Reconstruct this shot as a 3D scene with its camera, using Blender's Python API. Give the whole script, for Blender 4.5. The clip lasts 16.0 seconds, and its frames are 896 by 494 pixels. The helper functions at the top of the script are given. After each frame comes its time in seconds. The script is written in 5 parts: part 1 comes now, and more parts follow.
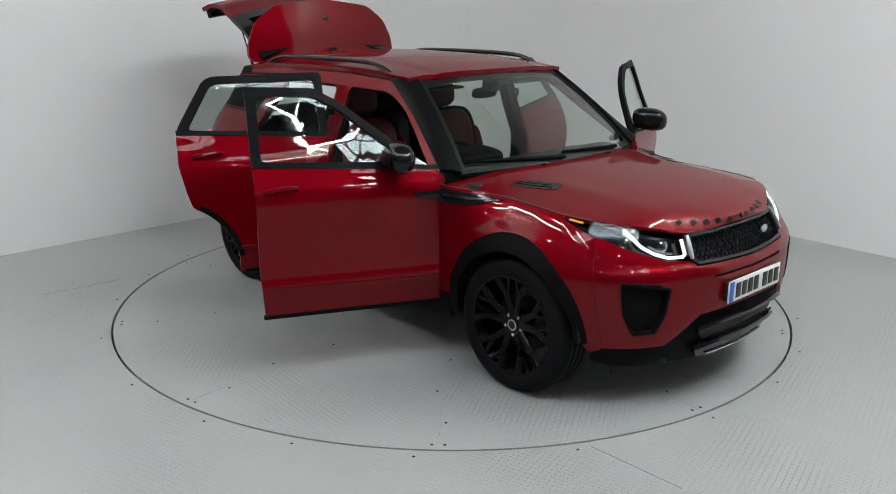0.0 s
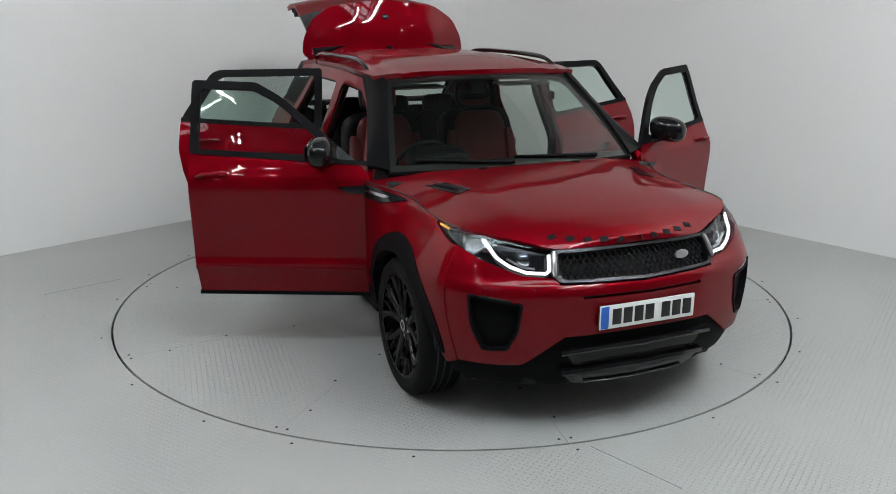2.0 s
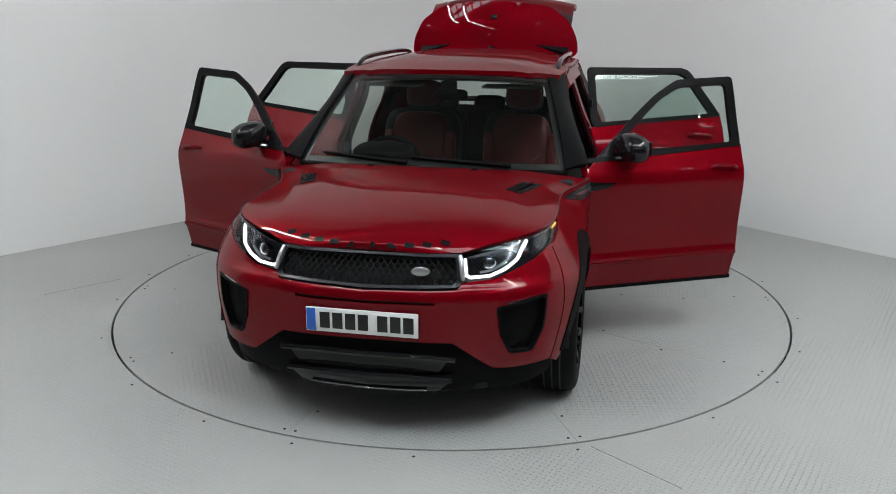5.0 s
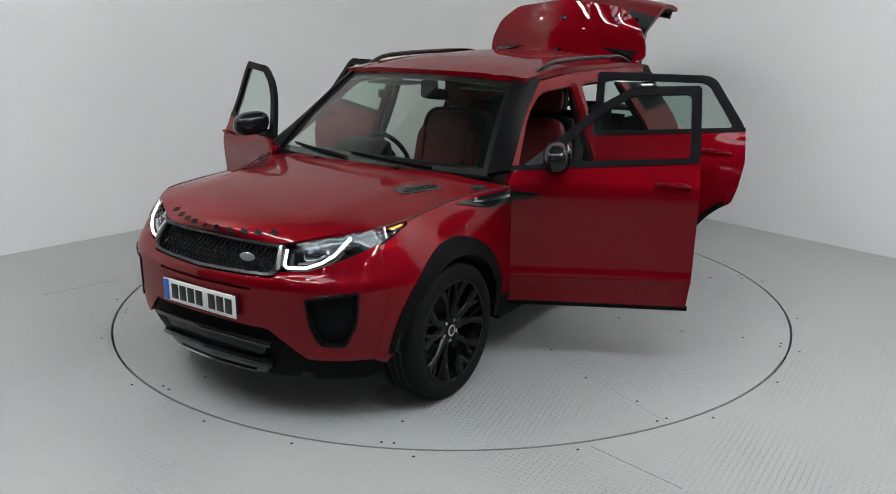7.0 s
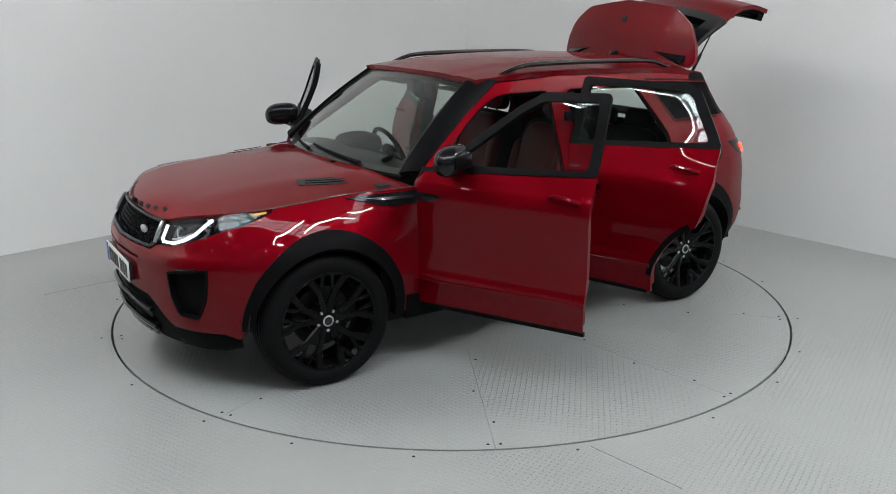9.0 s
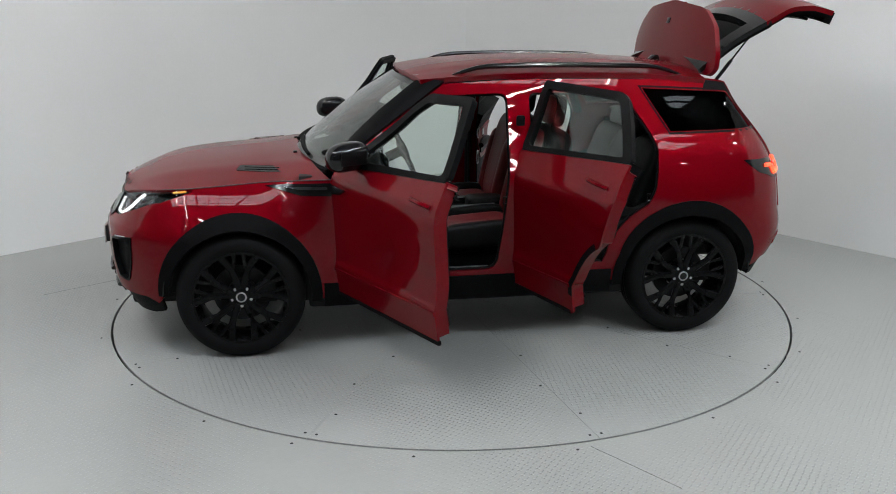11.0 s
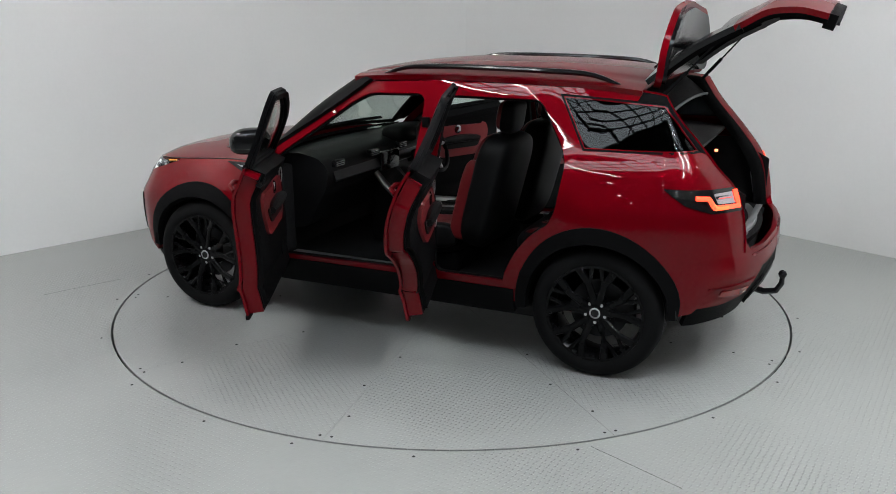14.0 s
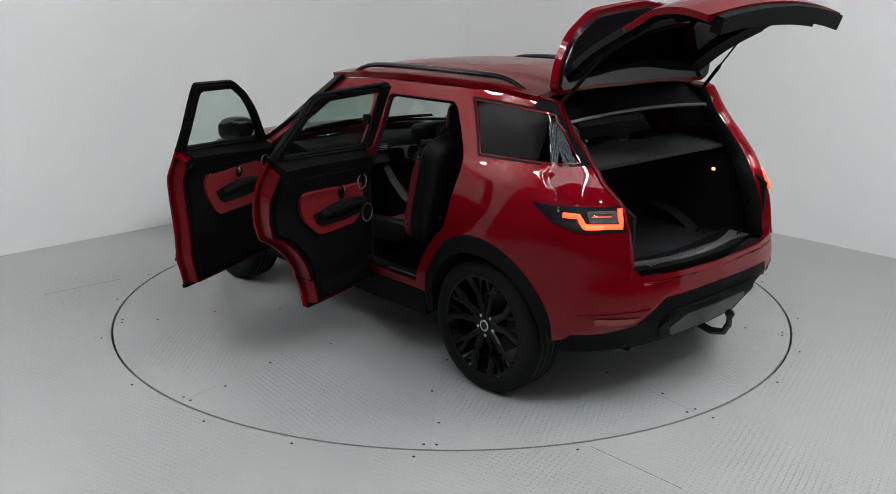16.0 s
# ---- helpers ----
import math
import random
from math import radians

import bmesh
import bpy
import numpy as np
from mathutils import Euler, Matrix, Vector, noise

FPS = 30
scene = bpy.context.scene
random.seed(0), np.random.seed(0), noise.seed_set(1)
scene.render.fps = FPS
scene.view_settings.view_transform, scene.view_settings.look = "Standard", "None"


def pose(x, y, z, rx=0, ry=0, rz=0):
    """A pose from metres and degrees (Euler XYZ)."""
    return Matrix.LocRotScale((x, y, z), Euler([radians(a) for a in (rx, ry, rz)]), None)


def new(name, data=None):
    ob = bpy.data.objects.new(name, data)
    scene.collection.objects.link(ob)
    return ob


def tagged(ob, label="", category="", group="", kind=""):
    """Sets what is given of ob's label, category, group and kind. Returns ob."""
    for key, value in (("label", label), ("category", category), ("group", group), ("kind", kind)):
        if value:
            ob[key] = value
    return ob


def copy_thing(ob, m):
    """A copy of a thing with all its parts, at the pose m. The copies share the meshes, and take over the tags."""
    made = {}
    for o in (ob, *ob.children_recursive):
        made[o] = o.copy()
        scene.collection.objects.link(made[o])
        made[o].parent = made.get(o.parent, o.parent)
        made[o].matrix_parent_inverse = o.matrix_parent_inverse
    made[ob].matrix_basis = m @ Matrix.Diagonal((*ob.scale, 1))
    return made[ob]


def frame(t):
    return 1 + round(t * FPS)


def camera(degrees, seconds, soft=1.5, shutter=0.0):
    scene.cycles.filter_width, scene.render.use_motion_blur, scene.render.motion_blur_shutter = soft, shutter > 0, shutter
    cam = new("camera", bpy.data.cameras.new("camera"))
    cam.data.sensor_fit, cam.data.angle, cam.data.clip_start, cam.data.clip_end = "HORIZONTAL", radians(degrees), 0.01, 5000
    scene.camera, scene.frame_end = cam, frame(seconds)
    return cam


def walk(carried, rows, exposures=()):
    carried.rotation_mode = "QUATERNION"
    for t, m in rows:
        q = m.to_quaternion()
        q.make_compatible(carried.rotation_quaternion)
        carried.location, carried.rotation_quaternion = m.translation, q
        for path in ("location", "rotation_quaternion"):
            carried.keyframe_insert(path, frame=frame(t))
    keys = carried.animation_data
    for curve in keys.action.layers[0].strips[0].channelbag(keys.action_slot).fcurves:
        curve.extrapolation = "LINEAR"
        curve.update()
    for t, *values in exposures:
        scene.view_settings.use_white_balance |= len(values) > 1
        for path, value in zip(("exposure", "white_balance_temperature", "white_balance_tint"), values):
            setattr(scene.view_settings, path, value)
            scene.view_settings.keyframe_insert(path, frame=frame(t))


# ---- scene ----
# camera and its stand
cam = camera(54.41, 16.0, soft=0.9)
CAM_POSE = pose(0, -5.856, 1.986, 74.28, 0, 0.236) @ pose(0, 0, 0, 0, 0, 0.13)
walk(cam, [(0.0, CAM_POSE), (16.0, CAM_POSE)])

# heading of the turntable, seconds and degrees
TURN = [(0.0, -46.5), (0.5, -50.2), (1.0, -55.2), (1.5, -60.9), (2.0, -66.8), (3.0, -78.4), (4.0, -90.05), (5.2, -103.9),
        (6.5, -118.9), (7.5, -130.5), (8.5, -141.9), (9.0, -147.7), (10.2, -161.5), (11.5, -176.4), (12.5, -187.8),
        (13.5, -199.1), (14.5, -210.2), (15.5, -221.6), (16.0, -227.5)]
CAR_X, CAR_Y = 0.038, 0.045   # the car stands a little off the turntable's axis
TABLE_R = 2.246

# ---- world and light ----
world = bpy.data.worlds.new("world")
scene.world = world
world.use_nodes = True
sky = world.node_tree.nodes.new("ShaderNodeTexSky")
sky.sky_type, sky.sun_disc, sky.sun_elevation, sky.sun_rotation = "NISHITA", False, radians(40), radians(200)
world.node_tree.links.new(sky.outputs[0], world.node_tree.nodes["Background"].inputs[0])
world.node_tree.nodes["Background"].inputs[1].default_value = 0.1
scene.view_settings.exposure = 0.0
SKYLIGHT = 8.5
SPOT = 130.0
TUBE = 140.0


# ---- materials ----
def shader(name, colour, rough=0.5, metal=0.0, **more):
    mat = bpy.data.materials.new(name)
    mat.use_nodes = True
    n = mat.node_tree.nodes["Principled BSDF"]
    n.inputs["Base Color"].default_value = (*colour, 1)
    n.inputs["Roughness"].default_value = rough
    n.inputs["Metallic"].default_value = metal
    for key, value in more.items():
        n.inputs[key.replace("_", " ")].default_value = value
    return mat


def node(mat, kind, **values):
    n = mat.node_tree.nodes.new(kind)
    for key, value in values.items():
        n.inputs[key].default_value = value
    return n


def join(mat, a, b):
    mat.node_tree.links.new(a, b)


def grain(mat, colour, spread=0.12, scale=3.0, fine=60.0, bump=0.0, rough=None):
    """Two scales of tone, a little roughness wear and fine relief."""
    n = mat.node_tree.nodes["Principled BSDF"]
    co = node(mat, "ShaderNodeTexCoord")
    big = node(mat, "ShaderNodeTexNoise", Scale=scale, Detail=5.0, Roughness=0.6)
    small = node(mat, "ShaderNodeTexNoise", Scale=fine, Detail=3.0)
    for t in (big, small):
        join(mat, co.outputs["Object"], t.inputs["Vector"])
    mix = node(mat, "ShaderNodeMath")
    mix.operation = "MULTIPLY_ADD"
    mix.inputs[1].default_value = 0.7
    half = node(mat, "ShaderNodeMath")
    half.operation = "MULTIPLY"
    half.inputs[1].default_value = 0.3
    join(mat, small.outputs["Fac"], half.inputs[0])
    join(mat, big.outputs["Fac"], mix.inputs[0])
    join(mat, half.outputs[0], mix.inputs[2])
    ramp = node(mat, "ShaderNodeValToRGB")
    e = ramp.color_ramp.elements
    e[0].position, e[1].position = 0.3, 0.7
    e[0].color = (*[c * (1 - spread) for c in colour], 1)
    e[1].color = (*[min(1, c * (1 + spread)) for c in colour], 1)
    join(mat, mix.outputs[0], ramp.inputs[0])
    join(mat, ramp.outputs[0], n.inputs["Base Color"])
    if rough:
        rr = node(mat, "ShaderNodeMapRange")
        rr.inputs["To Min"].default_value, rr.inputs["To Max"].default_value = rough
        join(mat, big.outputs["Fac"], rr.inputs["Value"])
        join(mat, rr.outputs[0], n.inputs["Roughness"])
    if bump:
        b = node(mat, "ShaderNodeBump", Strength=bump, Distance=0.002)
        join(mat, small.outputs["Fac"], b.inputs["Height"])
        join(mat, b.outputs[0], n.inputs["Normal"])
    return mat


def glazing(name, tint, gloss=1.0):
    """Thin pane: tinted view through, with Fresnel reflection."""
    mat = bpy.data.materials.new(name)
    mat.use_nodes = True
    t = mat.node_tree
    t.nodes.remove(t.nodes["Principled BSDF"])
    clear = node(mat, "ShaderNodeBsdfTransparent", Color=(*tint, 1))
    shine = node(mat, "ShaderNodeBsdfGlossy", Color=(gloss, gloss, gloss, 1), Roughness=0.01)
    edge = node(mat, "ShaderNodeLayerWeight", Blend=0.5)
    fifth = node(mat, "ShaderNodeMath")
    fifth.operation = "POWER"
    fifth.inputs[1].default_value = 5.0
    join(mat, edge.outputs["Facing"], fifth.inputs[0])
    fres = node(mat, "ShaderNodeMath")
    fres.operation = "MULTIPLY_ADD"
    fres.inputs[1].default_value, fres.inputs[2].default_value = 0.9, 0.045
    join(mat, fifth.outputs[0], fres.inputs[0])
    mix = node(mat, "ShaderNodeMixShader")
    join(mat, fres.outputs[0], mix.inputs[0])
    join(mat, clear.outputs[0], mix.inputs[1])
    join(mat, shine.outputs[0], mix.inputs[2])
    join(mat, mix.outputs[0], t.nodes["Material Output"].inputs[0])
    return mat


def glow(name, colour, power):
    mat = shader(name, colour, 0.4)
    n = mat.node_tree.nodes["Principled BSDF"]
    n.inputs["Emission Color"].default_value = (*colour, 1)
    n.inputs["Emission Strength"].default_value = power
    return mat


RED = grain(shader("red_paint", (0.15, 0.0004, 0.0044), 0.5, 0.42, Coat_Weight=0.65, Coat_Roughness=0.003, Coat_IOR=1.43, Specular_IOR_Level=0.08, Specular_Tint=(0.9, 0.04, 0.07, 1.0)), (0.15, 0.0004, 0.0044), 0.05, 1.5, 900.0, 0.0, (0.46, 0.54))
SATIN = grain(shader("satin_black_frame", (0.005, 0.005, 0.0055), 0.4, Specular_IOR_Level=0.05), (0.005, 0.005, 0.0055), 0.2, 5.0, 200.0, 0.0, (0.36, 0.48))
GLOSS = grain(shader("gloss_black", (0.004, 0.004, 0.0045), 0.12, 0.0, Coat_Weight=0.15, Coat_Roughness=0.03, Specular_IOR_Level=0.28), (0.008, 0.008, 0.009), 0.2, 4.0, 60.0, 0.0, (0.08, 0.18))
PLASTIC = grain(shader("textured_black_plastic", (0.0045, 0.0045, 0.005), 0.55, Specular_IOR_Level=0.05), (0.0045, 0.0045, 0.005), 0.2, 5.0, 700.0, 0.25, (0.5, 0.65))
RUBBER = grain(shader("tyre_rubber", (0.0045, 0.0045, 0.005), 0.7, Specular_IOR_Level=0.12), (0.0045, 0.0045, 0.005), 0.25, 8.0, 200.0, 0.15, (0.6, 0.8))
RIM = grain(shader("satin_black_alloy", (0.0035, 0.0035, 0.004), 0.3, 0.0, Specular_IOR_Level=0.14), (0.0035, 0.0035, 0.004), 0.2, 8.0, 90.0, 0.0, (0.2, 0.34))
STEEL = grain(shader("brake_steel", (0.03, 0.03, 0.032), 0.4, 1.0), (0.03, 0.03, 0.032), 0.2, 12.0, 200.0, 0.1)
CHROME = grain(shader("dark_chrome", (0.42, 0.42, 0.44), 0.14, 1.0), (0.42, 0.42, 0.44), 0.05, 8.0, 90.0)
FRAME = grain(shader("satin_grey_frame", (0.03, 0.03, 0.032), 0.3, 0.9), (0.03, 0.03, 0.032), 0.08, 8.0, 90.0)
SILVER = grain(shader("brushed_silver_trim", (0.55, 0.55, 0.56), 0.3, 0.9), (0.55, 0.55, 0.56), 0.06, 8.0, 300.0)
GLASS = glazing("clear_glass", (0.86, 0.93, 0.90))
SCREEN = glazing("windscreen_glass", (0.76, 0.81, 0.78))
PRIVACY = glazing("privacy_glass", (0.06, 0.064, 0.068), 0.24)
LENS = glazing("lamp_lens", (0.88, 0.9, 0.92), 0.5)
RED_HIDE = grain(shader("red_leather", (0.15, 0.008, 0.011), 0.42), (0.15, 0.008, 0.011), 0.15, 6.0, 260.0, 0.3, (0.36, 0.5))
BLACK_HIDE = grain(shader("black_leather", (0.0045, 0.0045, 0.005), 0.5, Specular_IOR_Level=0.16), (0.0045, 0.0045, 0.005), 0.2, 6.0, 260.0, 0.3, (0.42, 0.58))
CARPET = grain(shader("black_carpet", (0.010, 0.010, 0.0108), 0.95, Specular_IOR_Level=0.1), (0.010, 0.010, 0.0108), 0.3, 10.0, 500.0, 0.6)
SHELF = grain(shader("grey_shelf_cloth", (0.035, 0.035, 0.038), 0.9), (0.035, 0.035, 0.038), 0.15, 6.0, 400.0, 0.4)
LINER = grain(shader("grey_headliner", (0.22, 0.215, 0.21), 0.9), (0.22, 0.215, 0.21), 0.05, 8.0, 400.0, 0.3)
WHITE = grain(shader("white_plate", (0.78, 0.78, 0.76), 0.35), (0.78, 0.78, 0.76), 0.04, 10.0, 100.0)
BLUE = grain(shader("blue_band", (0.02, 0.12, 0.5), 0.35), (0.02, 0.12, 0.5), 0.04, 10.0, 100.0)
BLACK = grain(shader("black_lettering", (0.01, 0.01, 0.01), 0.4), (0.01, 0.01, 0.01), 0.1, 10.0, 100.0)
PAPER = grain(shader("paper", (0.75, 0.75, 0.73), 0.7), (0.75, 0.75, 0.73), 0.04, 10.0, 100.0)
LED = glow("white_lamp", (1.0, 0.98, 0.95), 2.2)
# the side marker is unlit; a faint added glow lifts its amber colour
AMBER = glow("amber_lamp", (1.0, 0.42, 0.06), 0.15)
TAIL = glow("red_lamp", (1.0, 0.06, 0.025), 3.2)
TAILHOT = glow("orange_red_lamp", (1.0, 0.10, 0.03), 3.4)
SEAL = grain(shader("pale_grey_seal", (0.22, 0.22, 0.225), 0.6), (0.22, 0.22, 0.225), 0.1, 8.0, 200.0)
BULB = glow("boot_bulb", (1.0, 0.22, 0.10), 5.0)
TAILRED = grain(shader("red_reflector", (0.22, 0.004, 0.006), 0.2, 0.0, Coat_Weight=0.5), (0.22, 0.004, 0.006), 0.1, 20.0, 200.0)
DARK = grain(shader("dark_underbody", (0.005, 0.005, 0.0055), 0.8), (0.005, 0.005, 0.0055), 0.3, 6.0, 80.0, 0.3)
WALL = grain(shader("white_wall_paint", (0.86, 0.858, 0.852), 0.6), (0.86, 0.858, 0.852), 0.025, 0.7, 40.0, 0.05, (0.5, 0.68))
SHED = grain(shader("shed_cladding", (0.10, 0.10, 0.105), 0.7), (0.10, 0.10, 0.105), 0.15, 0.5, 20.0)
GAP = grain(shader("dark_gap", (0.02, 0.02, 0.02), 0.9), (0.02, 0.02, 0.02), 0.2, 4.0, 40.0)
SKYPANE = glow("skylight_pane", (0.84, 0.94, 1.0), SKYLIGHT)
TUBE_LEVELS = {"warm": ((1.0, 0.965, 0.955), 1.25), "soft": ((0.97, 0.97, 0.985), 0.55), "cool": ((0.97, 1.0, 0.97), 1.0), "bright": ((0.955, 0.975, 1.0), 1.45)}
TUBES = {key: glow(key + "_fluorescent_tube", colour, TUBE * level) for key, (colour, level) in TUBE_LEVELS.items()}
SPOTGLOW = glow("spot_bulb", (1.0, 0.97, 0.93), SPOT)
SPOTDIM = glow("dim_spot_bulb", (1.0, 0.97, 0.93), SPOT * 0.6)


def tread_plate(name, colour):
    """Painted steel tread plate: raised lozenges in alternating directions, worn paint."""
    mat = grain(shader(name, colour, 0.4), colour, 0.06, 1.3, 30.0, 0.0, (0.22, 0.42))
    n = mat.node_tree.nodes["Principled BSDF"]
    co = node(mat, "ShaderNodeTexCoord")
    mp = node(mat, "ShaderNodeMapping", Rotation=(0, 0, radians(32)), Scale=(34.0, 34.0, 34.0))
    join(mat, co.outputs["Object"], mp.inputs[0])
    sep = node(mat, "ShaderNodeSeparateXYZ")
    join(mat, mp.outputs[0], sep.inputs[0])

    def m(op, a, b=None, c=None):
        k = node(mat, "ShaderNodeMath")
        k.operation = op
        for i, v in enumerate((a, b, c)):
            if v is None:
                continue
            if isinstance(v, (int, float)):
                k.inputs[i].default_value = v
            else:
                join(mat, v, k.inputs[i])
        return k.outputs[0]
    x, y = sep.outputs[0], sep.outputs[1]
    fx, fy = m("SUBTRACT", m("FRACT", x), 0.5), m("SUBTRACT", m("FRACT", y), 0.5)
    odd = m("PINGPONG", m("ADD", m("FLOOR", x), m("FLOOR", y)), 1.0)
    keep = m("SUBTRACT", 1.0, odd)
    u = m("ADD", m("MULTIPLY", fx, odd), m("MULTIPLY", fy, keep))
    v = m("ADD", m("MULTIPLY", fy, odd), m("MULTIPLY", fx, keep))
    d = m("ADD", m("POWER", m("ABSOLUTE", m("DIVIDE", u, 0.46)), 2.0), m("POWER", m("ABSOLUTE", m("DIVIDE", v, 0.12)), 2.0))
    h = m("MAXIMUM", m("SUBTRACT", 1.0, d), 0.0)
    spot = node(mat, "ShaderNodeTexVoronoi", Scale=2.6)
    join(mat, co.outputs["Object"], spot.inputs["Vector"])
    size = node(mat, "ShaderNodeTexNoise", Scale=3.0)
    join(mat, co.outputs["Object"], size.inputs["Vector"])
    speck = m("LESS_THAN", spot.outputs["Distance"], m("MULTIPLY", m("MAXIMUM", m("SUBTRACT", size.outputs["Fac"], 0.45), 0.0), 0.16))
    base = n.inputs["Base Color"].links[0].from_socket
    dirt = node(mat, "ShaderNodeMix")
    dirt.data_type = "RGBA"
    join(mat, m("MULTIPLY", speck, 0.8), dirt.inputs[0])
    join(mat, base, dirt.inputs[6])
    dirt.inputs[7].default_value = (0.04, 0.035, 0.03, 1)
    join(mat, dirt.outputs[2], n.inputs["Base Color"])
    wear = node(mat, "ShaderNodeTexNoise", Scale=0.9, Detail=3.0)
    join(mat, co.outputs["Object"], wear.inputs["Vector"])
    worn = node(mat, "ShaderNodeMapRange")
    worn.inputs["From Min"].default_value, worn.inputs["From Max"].default_value = 0.38, 0.62
    worn.inputs["To Min"].default_value, worn.inputs["To Max"].default_value = 0.10, 1.15
    join(mat, wear.outputs["Fac"], worn.inputs["Value"])
    b = node(mat, "ShaderNodeBump", Distance=0.013)
    join(mat, m("MULTIPLY", worn.outputs[0], 0.8), b.inputs["Strength"])
    join(mat, h, b.inputs["Height"])
    join(mat, b.outputs[0], n.inputs["Normal"])
    return mat


FLOOR = tread_plate("painted_tread_plate", (0.335, 0.345, 0.333))
TABLE = tread_plate("turntable_tread_plate", (0.33, 0.34, 0.33))


# ---- mesh tools ----
def mesh_of(name, verts, faces, mat, sharp=35.0):
    me = bpy.data.meshes.new(name)
    me.from_pydata([tuple(v) for v in verts], [], [tuple(f) for f in faces])
    me.materials.append(mat)
    me.polygons.foreach_set("use_smooth", [True] * len(me.polygons))
    me.update()
    me.set_sharp_from_angle(angle=radians(sharp))
    return me


def part(name, geo, mat, parent, label="", origin=(0, 0, 0), m=None, sharp=35.0):
    """One mesh object under a thing or part. geo: (verts, faces) in the parent's frame shifted by origin, or a bmesh."""
    if isinstance(geo, bmesh.types.BMesh):
        geo.verts.ensure_lookup_table()
        geo.verts.index_update()
        geo = ([v.co.copy() for v in geo.verts], [[v.index for v in f.verts] for f in geo.faces])
    o = Vector(origin)
    ob = new(name, mesh_of(name, [Vector(v) - o for v in geo[0]], geo[1], mat, sharp))
    ob.parent = parent
    if m is not None:
        ob.matrix_basis = m
    return tagged(ob, label)


def merge(*geos):
    vs, fs = [], []
    for v, f in geos:
        k = len(vs)
        vs += [Vector(p) for p in v]
        fs += [[i + k for i in q] for q in f]
    return vs, fs


def moved(geo, m):
    return [m @ Vector(v) for v in geo[0]], geo[1]


def mirrored(geo):
    return [Vector((v[0], -v[1], v[2])) for v in geo[0]], [list(reversed(f)) for f in geo[1]]


def from_bm(bm):
    bm.verts.index_update()
    geo = [v.co.copy() for v in bm.verts], [[v.index for v in f.verts] for f in bm.faces]
    bm.free()
    return geo


def block(x0, x1, y0, y1, z0, z1, r=0.01, seg=2):
    """Box with rounded edges."""
    bm = bmesh.new()
    bmesh.ops.create_cube(bm, size=1.0)
    for v in bm.verts:
        v.co = ((x0 + x1) / 2 + v.co.x * (x1 - x0), (y0 + y1) / 2 + v.co.y * (y1 - y0), (z0 + z1) / 2 + v.co.z * (z1 - z0))
    if r > 0:
        r = min(r, 0.45 * min(abs(x1 - x0), abs(y1 - y0), abs(z1 - z0)))
        bmesh.ops.bevel(bm, geom=bm.edges[:], offset=r, segments=seg, profile=0.5, affect="EDGES")
    return from_bm(bm)


def smooth_curve(xs, ys):
    """Smooth interpolation through knots."""
    xs, ys = np.array(xs, float), np.array(ys, float)
    if xs[0] > xs[-1]:
        xs, ys = xs[::-1], ys[::-1]
    d = np.diff(ys) / np.diff(xs)
    tan = np.concatenate([[d[0]], np.where(d[1:] * d[:-1] > 0, 2 * d[1:] * d[:-1] / (d[1:] + d[:-1] + 1e-12), 0.0), [d[-1]]])

    def f(x):
        if x <= xs[0]:
            return float(ys[0])
        if x >= xs[-1]:
            return float(ys[-1])
        i = int(np.searchsorted(xs, x)) - 1
        h = xs[i + 1] - xs[i]
        t = (x - xs[i]) / h
        return float((2 * t**3 - 3 * t**2 + 1) * ys[i] + (t**3 - 2 * t**2 + t) * h * tan[i] + (3 * t**2 - 2 * t**3) * ys[i + 1] + (t**3 - t**2) * h * tan[i + 1])
    return f


def soften(poly, r, seg=4):
    """Round the corners of an outline."""
    out, n = [], len(poly)
    for i in range(n):
        a, b, c = (Vector(poly[(i + k) % n][:2]) for k in (-1, 0, 1))
        da, dc = (a - b), (c - b)
        k = min(r, 0.45 * da.length, 0.45 * dc.length)
        p, q = b + da.normalized() * k, b + dc.normalized() * k
        for j in range(seg + 1):
            t = j / seg
            out.append(tuple(p * (1 - t) ** 2 + b * 2 * t * (1 - t) + q * t * t))
    return out


def inside(pt, poly):
    x, y = pt
    odd = False
    for i in range(len(poly)):
        (x0, y0), (x1, y1) = poly[i - 1], poly[i]
        if (y0 > y) != (y1 > y) and x < (x1 - x0) * (y - y0) / (y1 - y0) + x0:
            odd = not odd
    return odd


def resample(poly, step):
    out = []
    for i in range(len(poly)):
        a, b = Vector(poly[i]), Vector(poly[(i + 1) % len(poly)])
        n = max(1, int((b - a).length / step))
        out += [tuple(a.lerp(b, k / n)) for k in range(n)]
    return out


